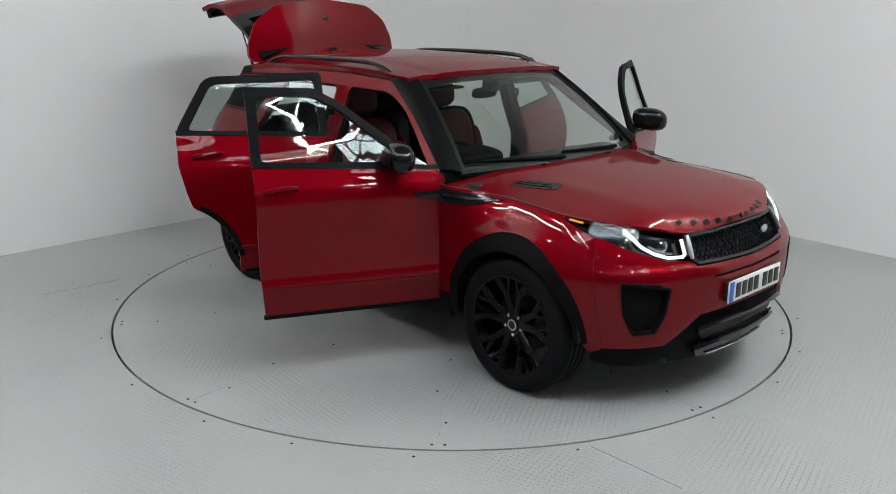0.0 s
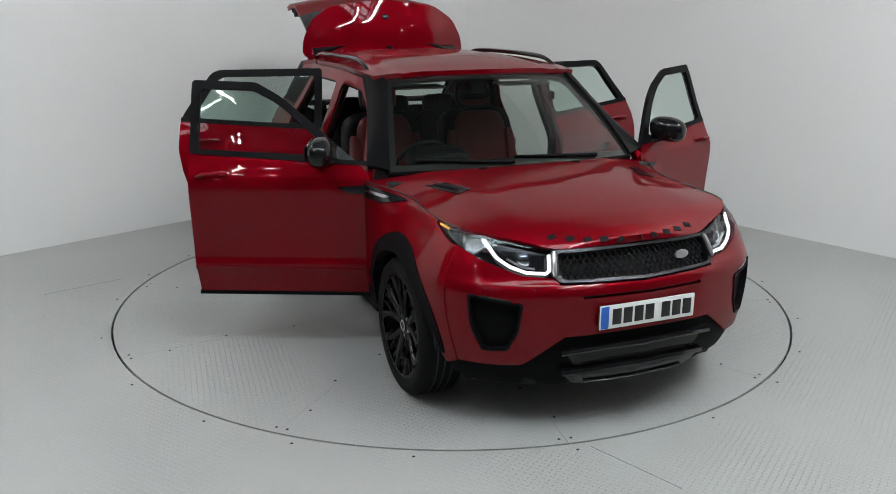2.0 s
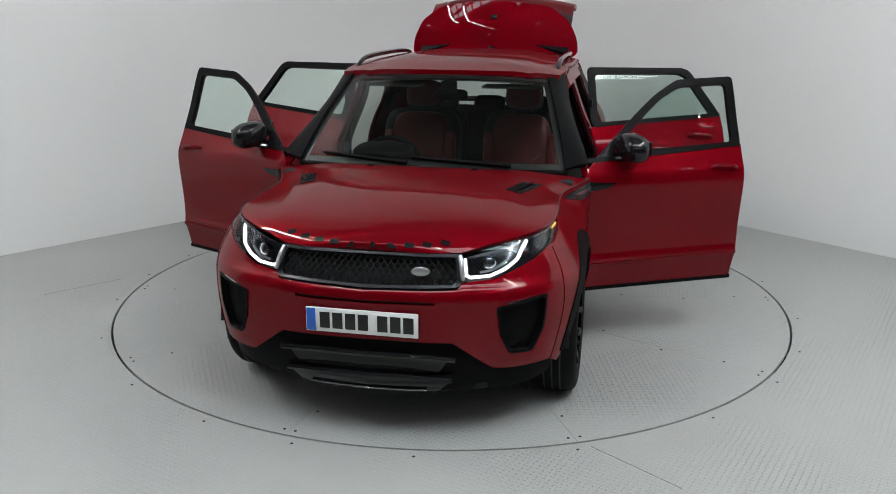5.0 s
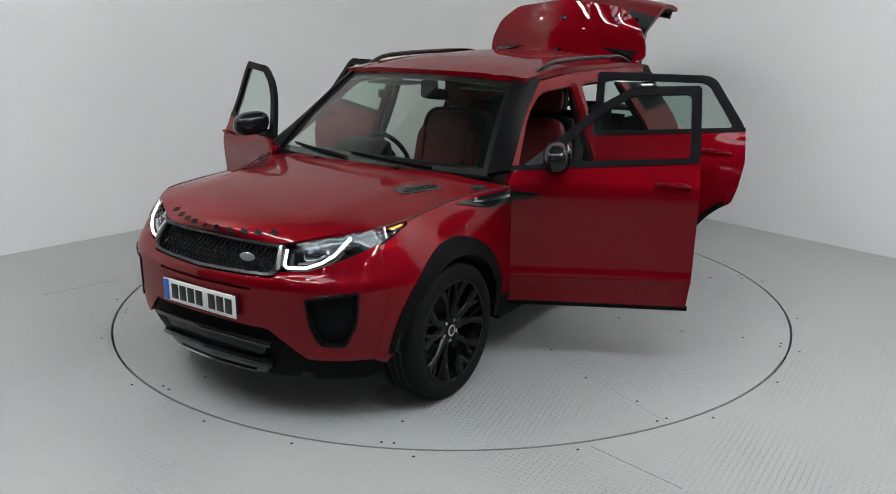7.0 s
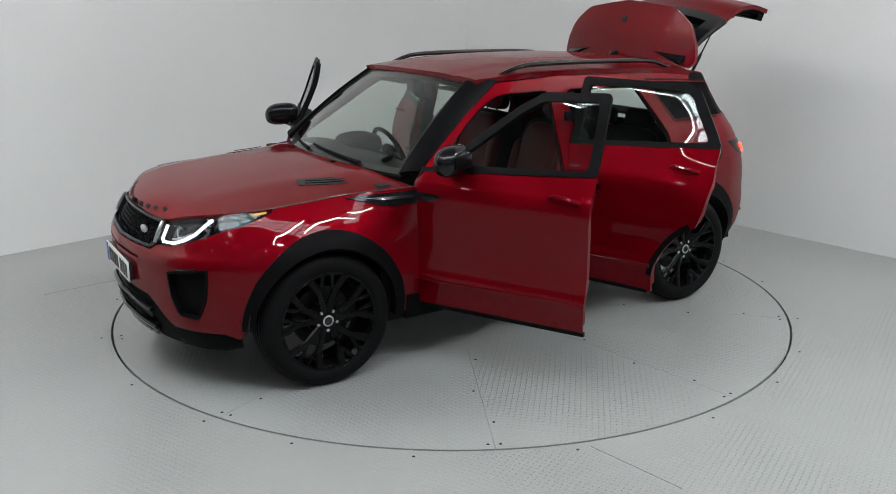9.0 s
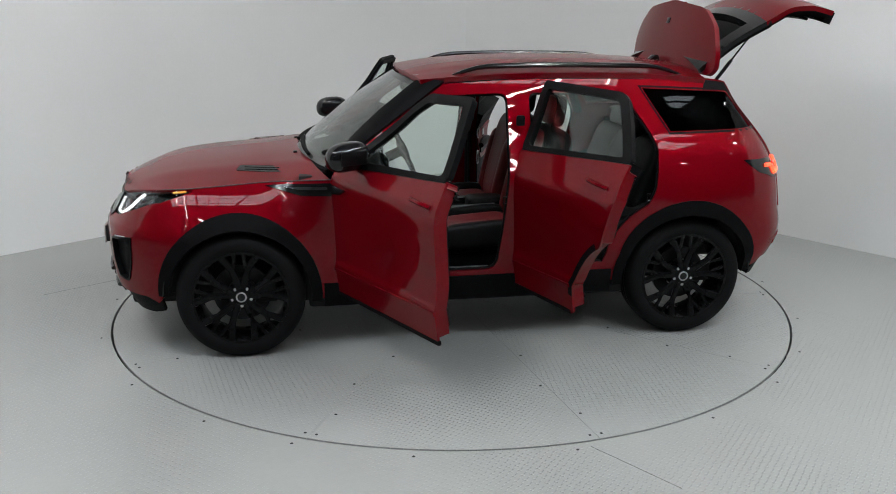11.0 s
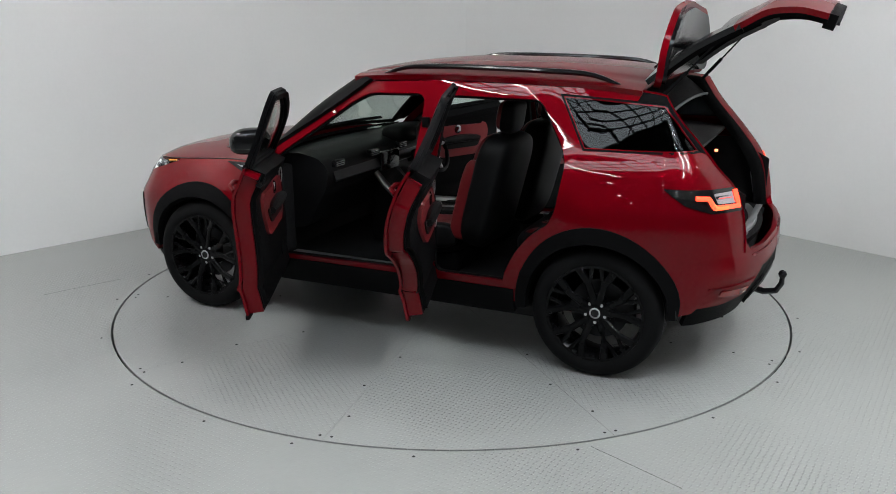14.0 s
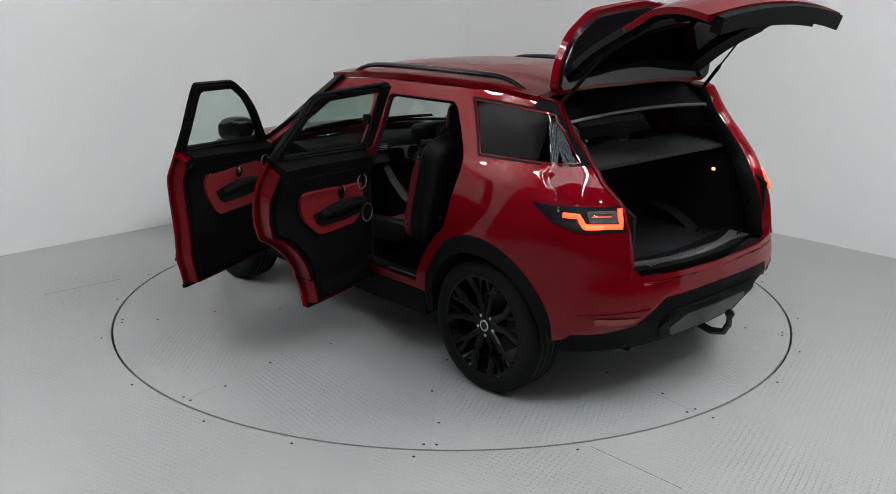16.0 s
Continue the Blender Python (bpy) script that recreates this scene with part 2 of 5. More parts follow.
def sheet(outline, holes, fn, step=0.05, thick=0.0, flip=False):
    """A shell over the outline (less its holes) in two coordinates, laid on the surface fn and thickened inward."""
    from mathutils import geometry
    loops = [resample(p, step) for p in (outline, *holes)]
    pts, edges = [], []
    for lp in loops:
        k = len(pts)
        pts += [Vector(p) for p in lp]
        edges += [(k + i, k + (i + 1) % len(lp)) for i in range(len(lp))]
    rim = np.array([tuple(p) for p in pts])
    us, vs = [p[0] for p in outline], [p[1] for p in outline]
    nu, nv = int((max(us) - min(us)) / step) + 1, int((max(vs) - min(vs)) / step) + 1
    for i in range(nu + 1):
        for j in range(nv + 1):
            p = (min(us) + (i + 0.37) * step, min(vs) + (j + 0.41) * step)
            if np.min(np.hypot(rim[:, 0] - p[0], rim[:, 1] - p[1])) > 0.5 * step and inside(p, loops[0]) and not any(inside(p, h) for h in loops[1:]):
                pts.append(Vector(p))
    co, _, faces, *_ = geometry.delaunay_2d_cdt(pts, edges, [], 0, 1e-6)
    keep = []
    for f in faces:
        c = sum((co[i] for i in f), Vector((0, 0))) / len(f)
        if inside(c, loops[0]) and not any(inside(c, h) for h in loops[1:]):
            keep.append(list(reversed(f)) if flip else list(f))
    verts = [Vector(fn(*p)) for p in co]
    return thicken(verts, keep, thick) if thick else (verts, keep)


def thicken(verts, faces, t):
    normals = [Vector() for _ in verts]
    count = {}
    for f in faces:
        n = (verts[f[1]] - verts[f[0]]).cross(verts[f[2]] - verts[f[0]])
        for i in f:
            normals[i] += n
        for a, b in zip(f, f[1:] + f[:1]):
            count[(a, b)] = count.get((a, b), 0) + 1
    k = len(verts)
    back = [v - n.normalized() * t for v, n in zip(verts, normals)]
    out = list(faces) + [[i + k for i in reversed(f)] for f in faces]
    out += [[b, a, a + k, b + k] for (a, b) in count if (b, a) not in count]
    return list(verts) + back, out


def grid(fn, nu, nv, flip=False, thick=0.0):
    """A surface over the unit square."""
    vs = [Vector(fn(i / nu, j / nv)) for i in range(nu + 1) for j in range(nv + 1)]
    fs = []
    for i in range(nu):
        for j in range(nv):
            a = i * (nv + 1) + j
            q = [a, a + nv + 1, a + nv + 2, a + 1]
            fs.append(q[::-1] if flip else q)
    return thicken(vs, fs, thick) if thick else (vs, fs)


def tube(path, r, seg=8, squash=1.0, caps=True):
    """A round bar along a path; squash flattens it in its second direction."""
    path = [Vector(p) for p in path]
    vs, fs = [], []
    up = Vector((0, 0, 1))
    for i, p in enumerate(path):
        d = (path[min(i + 1, len(path) - 1)] - path[max(i - 1, 0)]).normalized()
        a = d.cross(up if abs(d.z) < 0.95 else Vector((1, 0, 0))).normalized()
        b = a.cross(d)
        rr = r[i] if isinstance(r, (list, tuple)) else r
        vs += [p + a * math.cos(2 * math.pi * k / seg) * rr + b * math.sin(2 * math.pi * k / seg) * rr * squash for k in range(seg)]
    for i in range(len(path) - 1):
        for k in range(seg):
            a, b = i * seg + k, i * seg + (k + 1) % seg
            fs.append([a, b, b + seg, a + seg])
    if caps:
        fs += [list(reversed(range(seg))), [len(vs) - seg + k for k in range(seg)]]
    fs = [list(reversed(f)) for f in fs]
    return vs, fs


def lathe(profile, seg=48, closed=False):
    """Profile of (radius, along y) turned round the y axis."""
    vs, fs = [], []
    n = len(profile)
    for k in range(seg):
        c, s = math.cos(2 * math.pi * k / seg), math.sin(2 * math.pi * k / seg)
        vs += [Vector((r * c, y, r * s)) for r, y in profile]
    for k in range(seg):
        for i in range(n if closed else n - 1):
            a, b = k * n + i, k * n + (i + 1) % n
            a2, b2 = ((k + 1) % seg) * n + i, ((k + 1) % seg) * n + (i + 1) % n
            fs.append([a, a2, b2, b])
    return vs, fs


def prism(poly, axis, lo, hi, r=0.0):
    """An outline pushed out along an axis, edges rounded."""
    bm = bmesh.new()
    order = {"x": lambda a, b, c: (c, a, b), "y": lambda a, b, c: (a, c, b), "z": lambda a, b, c: (a, b, c)}[axis]
    lower = [bm.verts.new(order(a, b, lo)) for a, b in poly]
    upper = [bm.verts.new(order(a, b, hi)) for a, b in poly]
    bm.faces.new(lower), bm.faces.new(upper)
    for i in range(len(poly)):
        j = (i + 1) % len(poly)
        bm.faces.new((lower[i], lower[j], upper[j], upper[i]))
    bmesh.ops.recalc_face_normals(bm, faces=bm.faces[:])
    if r:
        sharp = [e for e in bm.edges if e.calc_face_angle(0) > 0.6]
        bmesh.ops.bevel(bm, geom=sharp, offset=r, segments=2, profile=0.5, affect="EDGES")
    return from_bm(bm)


def disc_at(y, r, depth, seg=20):
    return lathe([(0.0001, y), (r * 0.9, y), (r, y - depth * 0.3), (r, y - depth)], seg)


# ---- the studio bay ----
CORNER = Vector((0.17, 4.82, 0))
LEFT_DIR, RIGHT_DIR = Vector((-0.696, -0.718, 0)), Vector((0.657, -0.754, 0))


def plain(name, geo, mat, label="", category="", kind="structure", sharp=35.0):
    ob = new(name, mesh_of(name, geo[0], geo[1], mat, sharp))
    return tagged(ob, label, category, "", kind)


def bay_walls():
    """Two white walls that meet in a coved corner behind the turntable."""
    high, back, run, cove = 6.55, 0.15, 9.5, 0.7
    inner = [CORNER + LEFT_DIR * run]
    for k in range(9):
        t = k / 8
        inner.append((CORNER + LEFT_DIR * cove) * (1 - t) ** 2 + CORNER * 2 * t * (1 - t) + (CORNER + RIGHT_DIR * cove) * t * t)
    inner.append(CORNER + RIGHT_DIR * run)
    out = Vector((0.0, 1.0, 0))
    for name, pts in (("wall_west", inner[:6]), ("wall_east", inner[5:])):
        vs, fs = [], []
        for p in pts:
            for dz, dy in ((-0.02, 0), (high, 0), (high, back), (-0.02, back)):
                vs.append(p + out * dy * 1.4 + Vector((0, 0, dz)))
        n = len(pts)
        for i in range(n - 1):
            for k in range(4):
                a, b = i * 4 + k, i * 4 + (k + 1) % 4
                fs.append([a, b, b + 4, a + 4])
        fs += [[3, 2, 1, 0], [4 * n - 4, 4 * n - 3, 4 * n - 2, 4 * n - 1]]
        plain(name, (vs, fs), WALL, "plain white painted studio wall with faint scuffs", "wall")


def ring_floor():
    n, r0 = 128, TABLE_R + 0.014
    vs, fs = [], []
    for r in (r0, 3.5, 7.0, 30.0):
        vs += [Vector((r * math.cos(2 * math.pi * k / n), r * math.sin(2 * math.pi * k / n), 0)) for k in range(n)]
    for i in range(3):
        for k in range(n):
            a, b = i * n + k, i * n + (k + 1) % n
            fs.append([a, a + n, b + n, b])
    vs += [Vector((v.x, v.y, -0.25)) for v in vs[:n]]
    m = 4 * n
    for k in range(n):
        fs.append([k, (k + 1) % n, m + (k + 1) % n, m + k])
    plain("floor", (vs, fs), FLOOR, "light grey painted steel tread plate floor", "floor")
    plain("turntable_pit", lathe_z([(0.001, -0.26), (r0 + 0.1, -0.26)], 64), GAP, "dark pit under the turntable", "pit")


def lathe_z(profile, seg):
    vs, fs = lathe([(r, z) for r, z in profile], seg)
    return [Vector((v.x, v.z, v.y)) for v in vs], [list(reversed(f)) for f in fs]


def turntable():
    """Round revolving platform of ten tread-plate sectors."""
    table = new("turntable")
    tagged(table, "round revolving grey tread plate platform flush with the floor", "turntable")
    body = lathe_z([(0.001, -0.02), (TABLE_R - 0.01, -0.02), (TABLE_R - 0.01, -0.16), (0.001, -0.16)], 96)
    part("deck", body, GAP, table)
    made = None
    for k in range(10):
        a0, a1, gap = radians(-9 - 9), radians(27 - 9), 0.0009
        if made is None:
            n = 14
            top = [Vector((TABLE_R * math.cos(a0 + (a1 - a0) * i / n), TABLE_R * math.sin(a0 + (a1 - a0) * i / n), 0)) for i in range(n + 1)]
            top[0] += Vector((-math.sin(a0), math.cos(a0), 0)) * gap
            top[-1] += Vector((math.sin(a1), -math.cos(a1), 0)) * gap
            tip = Vector((gap / math.sin((a1 - a0) / 2), 0, 0))
            poly = [(tip.x, tip.y)] + [(p.x, p.y) for p in top]
            made = part("plate", prism(poly, "z", -0.018, 0.0), TABLE, table)
            ob = made
        else:
            ob = new("plate", made.data)
            ob.parent = table
        ob.matrix_basis = pose(0, 0, 0, 0, 0, 27 + 18 + 36 * k)
    bolt = None
    for k in range(10):
        for r, off in ((2.20, .03), (2.20, -.03), (1.98, .028), (1.62, -.03), (1.2, .03)):
            if bolt is None:
                bolt = part("plate_bolt", lathe_z([(.0001, .0022), (.0065, .0018), (.008, .0)], 8), GAP, table)
                ob = bolt
            else:
                ob = new("plate_bolt", bolt.data)
                ob.parent = table
            a = radians(27 + 36 * k)
            ob.matrix_basis = pose(r * math.cos(a) - off * math.sin(a), r * math.sin(a) + off * math.cos(a), 0)
    return table


def shed():
    """The tall shed round the bay: walls, ceiling, skylight band and tube lamps."""
    w, y0, y1, h = 14.0, -15.0, 14.0, 6.6
    for name, b in (("wall_north", (-w, w, y1, y1 + .2, 0, h)), ("wall_south", (-w, w, y0 - .2, y0, 0, h)),
                    ("wall_far_west", (-w - .2, -w, y0, y1, 0, h)), ("wall_far_east", (w, w + .2, y0, y1, 0, h))):
        plain(name, block(*b, r=0), SHED, "grey clad shed wall", "wall")
    bands = [(-5.6, -4.05)]
    ys = [y0] + [v for b in bands for v in b] + [y1]
    geo = merge(*[block(-w, w, ys[i], ys[i + 1], h, h + 0.15, r=0) for i in range(0, len(ys), 2)])
    plain("ceiling", geo, SHED, "grey shed ceiling with glazed roof bands", "ceiling")
    for (a, b), (x0, x1), name in zip(bands, ((-5.2, 5.2),), ("window_1",)):
        plain("ceiling_panel", merge(block(-w, x0, a, b, h, h + .15, r=0), block(x1, w, a, b, h, h + .15, r=0)), SHED, "grey shed ceiling panel", "ceiling")
        pane = new(name, mesh_of(name, [(x0, a, h + .1), (x0, b, h + .1), (x1, b, h + .1), (x1, a, h + .1)], [(0, 1, 2, 3)], SKYPANE))
        tagged(pane, "bright roof skylight with dark glazing bars", "skylight", "", "structure")
        bars = []
        for i in range(21):
            x = x0 + (x1 - x0) * i / 20
            bars.append(block(x - .022, x + .022, a, b, h + .02, h + .06, r=0))
        for i in range(5):
            y = a + (b - a) * i / 4
            bars.append(block(x0, x1, y - .025, y + .025, h, h + .05, r=0))
        part("glazing_bar", merge(*bars), DARK, pane)
    for x, y, level in ((-2.9, -4.6, "soft"), (2.6, -4.6, "bright"), (-4.3, -0.8, "warm"), (4.0, -0.6, "cool"), (-3.7, -2.7, "soft"), (3.3, -2.7, "bright")):
        lamp = new("tube_lamp", None)
        tagged(lamp, "long white fluorescent batten lamp hung under the roof", "ceiling lamp", "tube lamps")
        lamp.matrix_basis = pose(x, y, h - 1.4, 0, 0, 90)
        part("housing", block(-1.5, 1.5, -.07, .07, .02, .1, .01), WHITE, lamp)
        part("tube", moved(tube([(-1.45, 0, 0), (1.45, 0, 0)], 0.022, 10), Matrix()), TUBES[level], lamp)
        for sx in (-1.2, 1.2):
            part("hanger", tube([(sx, 0, .1), (sx, 0, 1.4)], 0.008, 6), STEEL, lamp)

    for x, y in ((-5.2, -6.2), (-3.6, -7.4), (-1.3, -8.2), (1.1, -8.2), (3.6, -7.4), (5.2, -6.2), (-4.6, -2.4), (4.6, -2.4), (-2.2, -4.9), (2.2, -4.9), (0.2, -3.4), (-5.8, -4.4), (5.8, -4.4), (-1.0, -6.6), (1.6, -6.4), (-3.0, -5.9), (3.4, -5.2), (-4.2, -.2), (4.4, .2), (-.9, -9.8), (2.2, -9.6), (-3.9, -9.2)):
        spot = new("spot_lamp", None)
        tagged(spot, "small round white spot lamp on a black stem", "spot lamp", "spot lamps")
        spot.matrix_basis = pose(x, y, 4.3, 0, 0, 0)
        part("stem", tube([(0, 0, .06), (0, 0, 2.35)], .012, 6), STEEL, spot)
        part("can", lathe_z([(.02, .16), (.10, .14), (.115, 0), (.11, 0)], 20), BLACK, spot)
        part("bulb", lathe_z([(.001, -.012), (.045, -.008), (.066, .01)], 16), SPOTGLOW if x > 0 else SPOTDIM, spot)


bay_walls()
ring_floor()
shed()
table = turntable()


# ---- the car: surfaces ----
AXLE, HUB = 1.33, 0.362
# x forward from mid wheelbase, y to the car's left, z up from the ground
PLAN_F = [(1.4, .945), (1.6, .932), (1.76, .895), (1.895, .815), (2.0, .69), (2.08, .49), (2.132, .26), (2.152, 0)]
PLAN_R = [(-1.4, .945), (-1.65, .935), (-1.85, .88), (-1.98, .75), (-2.06, .58), (-2.11, .35), (-2.13, 0)]


def run_length(pts, start, sign):
    s = [start]
    for a, b in zip(pts, pts[1:]):
        s.append(s[-1] + sign * math.hypot(b[0] - a[0], b[1] - a[1]))
    return s


SF, SR = run_length(PLAN_F, 1.4, 1), run_length(PLAN_R, -1.4, -1)
NOSE, STERN = SF[-1], SR[-1]
_s = SR[::-1] + [-0.7, 0.0, 0.7] + SF
PX = smooth_curve(_s, [p[0] for p in PLAN_R[::-1]] + [-.7, 0, .7] + [p[0] for p in PLAN_F])
PY = smooth_curve(_s, [p[1] for p in PLAN_R[::-1]] + [.938, .935, .938] + [p[1] for p in PLAN_F])
# body sections by height: doors, front wings with falling shoulders, rear haunches
WIDE = smooth_curve([.2, .3, .40, .50, .535, .57, .66, .78, .90, .97, 1.03, 1.07, 1.12, 1.2, 1.3, 1.42, 1.5, 1.58], [.90, .945, .962, .982, .992, .982, .979, .986, .995, .998, .990, .970, .945, .908, .862, .815, .782, .742])
WING = smooth_curve([.2, .3, .40, .52, .62, .70, .77, .83, .88, .94, 1.0, 1.06, 1.2], [.90, .945, .970, .992, 1.0, .998, .985, .960, .932, .888, .835, .77, .66])
HAUNCH = smooth_curve([.2, .3, .40, .50, .60, .72, .85, .94, 1.01, 1.07, 1.12, 1.17, 1.21, 1.3, 1.42, 1.5, 1.58], [.90, .945, .965, .988, .998, 1.004, 1.012, 1.008, .996, .979, .960, .932, .902, .855, .79, .742, .69])
NOSE_IN = smooth_curve([.2, .3, .4, .55, .69, .735, .775, .82, .88, .95, 1.02], [-.07, -.02, .014, .022, .024, .016, -.020, -.045, -.078, -.13, -.2])
STERN_IN = smooth_curve([.25, .4, .5, .62, .75, .95, 1.05, 1.2, 1.35, 1.5], [.13, .05, -.01, -.035, -.01, .025, .065, .135, .25, .385])


def ease(a, b, x):
    t = min(1, max(0, (x - a) / (b - a)))
    return t * t * (3 - 2 * t)


def skin(s, z, lift=0.0):
    """Point on the car's wrap-round side surface: s along the car, past NOSE or STERN it goes round to the other side."""
    side = 1
    if s > NOSE:
        s, side = 2 * NOSE - s, -1
    if s < STERN:
        s, side = 2 * STERN - s, -1
    flare = .026 * math.exp(-((abs(s) - AXLE) / .36) ** 2) * (ease(.88, .66, z) if s > 0 else ease(1.10, .80, z))
    front, rear = ease(.72, 1.22, s), ease(-.85, -1.25, s)
    section = WIDE(z)
    if front:
        section += (WING(z) - section) * front
    elif rear:
        section += (HAUNCH(z) - section) * rear
    if z > 1.1:
        # the cabin narrows towards the windscreen
        section *= 1 - .07 * min(1, max(0, (s - .05) / .3)) * min(1, (z - 1.1) / .45)
    x, y = PX(s), PY(s) * section + flare
    x += ease(1.45, 2.3, s) * NOSE_IN(z) + ease(1.5, 2.1, -s) * STERN_IN(z)
    p = Vector((x, side * y, z))
    if lift:
        e = 0.004
        n = (skin(s + e, z) - skin(s - e, z)).cross(skin(s, z + e) - skin(s, z - e))
        n = Vector((-n.x, -n.y, -n.z)).normalized()
        p += Vector((n.x, side * n.y, n.z)) * lift
    return p


def on_skin(lift=0.0, side=1):
    def f(s, z):
        p = skin(s, z, lift)
        return (p.x, side * p.y, p.z)
    return f


def skin_normal(s, z):
    """Outward direction of the side surface."""
    side = 1
    if s > NOSE:
        s, side = 2 * NOSE - s, -1
    if s < STERN:
        s, side = 2 * STERN - s, -1
    e = 0.006
    n = (skin(s, z + e) - skin(s, z - e)).cross(skin(s + e, z) - skin(s - e, z)).normalized()
    return Vector((n.x, side * n.y, n.z))


def panel(name, outline, mat, parent, holes=(), side=1, lift=0.0, thick=0.02, step=0.05, label="", origin=(0, 0, 0), m=None):
    normals = {}

    def lay(s, z):
        p = skin(s, z, lift)
        v = Vector((p.x, side * p.y, p.z))
        n = skin_normal(s, z)
        normals[tuple(round(c, 5) for c in v)] = Vector((n.x, side * n.y, n.z))
        return v
    geo = sheet(outline, holes, lay, step, thick, flip=side > 0)
    ob = part(name, geo, mat, parent, label, origin, m)
    if mat in (RED, GLOSS, SATIN, PLASTIC, GLASS, PRIVACY):
        # both faces shade by the true surface
        half = len(geo[0]) // 2
        loops = []
        for f, poly in zip(geo[1], ob.data.polygons):
            outer, inner = (max(f) < half, min(f) >= half) if thick else (True, False)
            for i in f:
                n = normals.get(tuple(round(c, 5) for c in geo[0][i - half if inner else i])) if outer or inner else None
                if inner and n is not None:
                    n = -n
                loops.append(n if n is not None else poly.normal.copy())
        ob.data.normals_split_custom_set(loops)
    return ob


def nose(u, z):
    """Outline points by distance from the car's nose."""
    return (NOSE - u, z)


def arc(cx, cz, r, a0, a1, n=14):
    return [(cx + r * math.cos(radians(a0 + (a1 - a0) * k / n)), cz + r * math.sin(radians(a0 + (a1 - a0) * k / n))) for k in range(n + 1)]


BELT = lambda x: 1.115 + (0.75 - x) * 0.06
# bonnet edge: height along s
EDGE_Z = smooth_curve([.78, 1.1, 1.4, NOSE - 1.2, NOSE - 1.0, NOSE - .8, NOSE - .62, NOSE - .42, NOSE], [1.032, 1.006, .988, .977, .969, .955, .93, .897, .905])
_edge = [skin(s, EDGE_Z(s)) for s in np.linspace(.78, NOSE, 120)]
EDGE_Y = smooth_curve([p.x for p in _edge], [p.y for p in _edge])
EDGE_ZX = smooth_curve([p.x for p in _edge], [p.z for p in _edge])
CROWN = smooth_curve([.78, 1.0, 1.3, 1.6, 1.85, 1.98, 2.06, _edge[-1].x], [1.098, 1.090, 1.075, 1.048, 1.007, .969, .937, .905])


def bonnet_at(x, y, lift=0.0):
    ye, ze = max(EDGE_Y(x), 1e-3), EDGE_ZX(x)
    b = min(1, abs(y) / ye)
    z = ze + max(0, CROWN(x) - ze) * (1 - b ** 2.6)
    # two raised ridges that run up the bonnet
    z += 0.005 * math.exp(-((abs(y) - 0.50 - (1.6 - x) * 0.08) / 0.09) ** 2) * ease(2.05, 1.7, x)
    return Vector((x, y, z + lift))


ROOF_C = smooth_curve([.33, .1, -.3, -.8, -1.2, -1.5], [1.552, 1.592, 1.62, 1.622, 1.605, 1.575])
ROOF_E = smooth_curve([.27, 0, -.4, -1.0, -1.5], [1.525, 1.545, 1.556, 1.548, 1.51])


def roof_at(x, b, lift=0.0):
    e = skin(x, ROOF_E(x)) if x > -1.45 else skin(-1.45, ROOF_E(x))
    z = e.z + (ROOF_C(x) - e.z) * (1 - abs(b) ** 2.6)
    z -= 0.008 * math.exp(-((abs(b) - 0.72) / 0.035) ** 2)
    return Vector((x, b * e.y, z + lift))


def screen_at(a, b, lift=0.0):
    """Windscreen: a from cowl to header, b across."""
    base = Vector((.985 - .17 * b * b, .79 * b, 1.088 - .02 * b * b))
    top = Vector((.345 - .07 * b * b, .615 * b, 1.548 - .022 * b * b))
    p = base.lerp(top, a)
    bow = math.sin(math.pi * a) * 0.02
    return p + Vector((bow * .6, 0, bow)) + Vector((.55, 0, .83)) * lift


FRONT_DOOR = [(.785, .347), (-.205, .350), (-.225, .60), (-.232, BELT(-.23)), (-.232, 1.562), (.13, 1.55), (.27, 1.472), (.72, 1.125), (.79, 1.055), (.79, .60)]
REAR_ARCH = arc(-AXLE, HUB, .485, 12, 64, 8)
REAR_DOOR = [(-.245, .60), (-.245, .352), (-.855, .358)] + REAR_ARCH + [(-1.15, .90), (-1.18, 1.05), (-1.175, BELT(-1.175)), (-1.15, 1.28), (-.985, 1.525), (-.93, 1.55), (-.245, 1.56)]
FRONT_WIN = [(.60, BELT(.6) + .03), (-.178, BELT(-.178) + .02), (-.178, 1.515), (.12, 1.505), (.245, 1.438)]
REAR_WIN = [(-.298, BELT(-.298) + .02), (-1.10, BELT(-1.10) + .02), (-.945, 1.488), (-.90, 1.508), (-.298, 1.514)]
FRONT_OPEN = [(.74, .455), (-.145, .465), (-.19, .70), (-.225, 1.10), (-.235, 1.478), (.14, 1.468), (.27, 1.40), (.69, 1.09), (.745, 1.0)]
REAR_OPEN = [(-.37, .475), (-.80, .48)] + arc(-AXLE, HUB, .545, 13, 60, 8) + [(-1.10, .92), (-1.125, 1.16), (-1.09, 1.24), (-.955, 1.445), (-.92, 1.475), (-.36, 1.478)]
TAIL_EDGE = [(-1.66, 1.515), (-1.88, 1.42), (-1.97, 1.32), (-2.01, 1.235)]
QUARTER = [(-1.205, 1.232), (-1.968, 1.245), (-1.93, 1.315), (-1.85, 1.40), (-1.65, 1.478), (-1.45, 1.487), (-1.035, 1.508)]


def clip(poly, keep):
    """Cut an outline along the belt line; keep = -1 lower half, 1 upper half."""
    out = []
    d = lambda p: keep * (p[1] - BELT(p[0]))
    for i in range(len(poly)):
        a, b = poly[i - 1], poly[i]
        if (d(a) > 0) != (d(b) > 0):
            t = d(a) / (d(a) - d(b))
            out.append((a[0] + (b[0] - a[0]) * t, a[1] + (b[1] - a[1]) * t))
        if d(b) > 0:
            out.append(b)
    return out


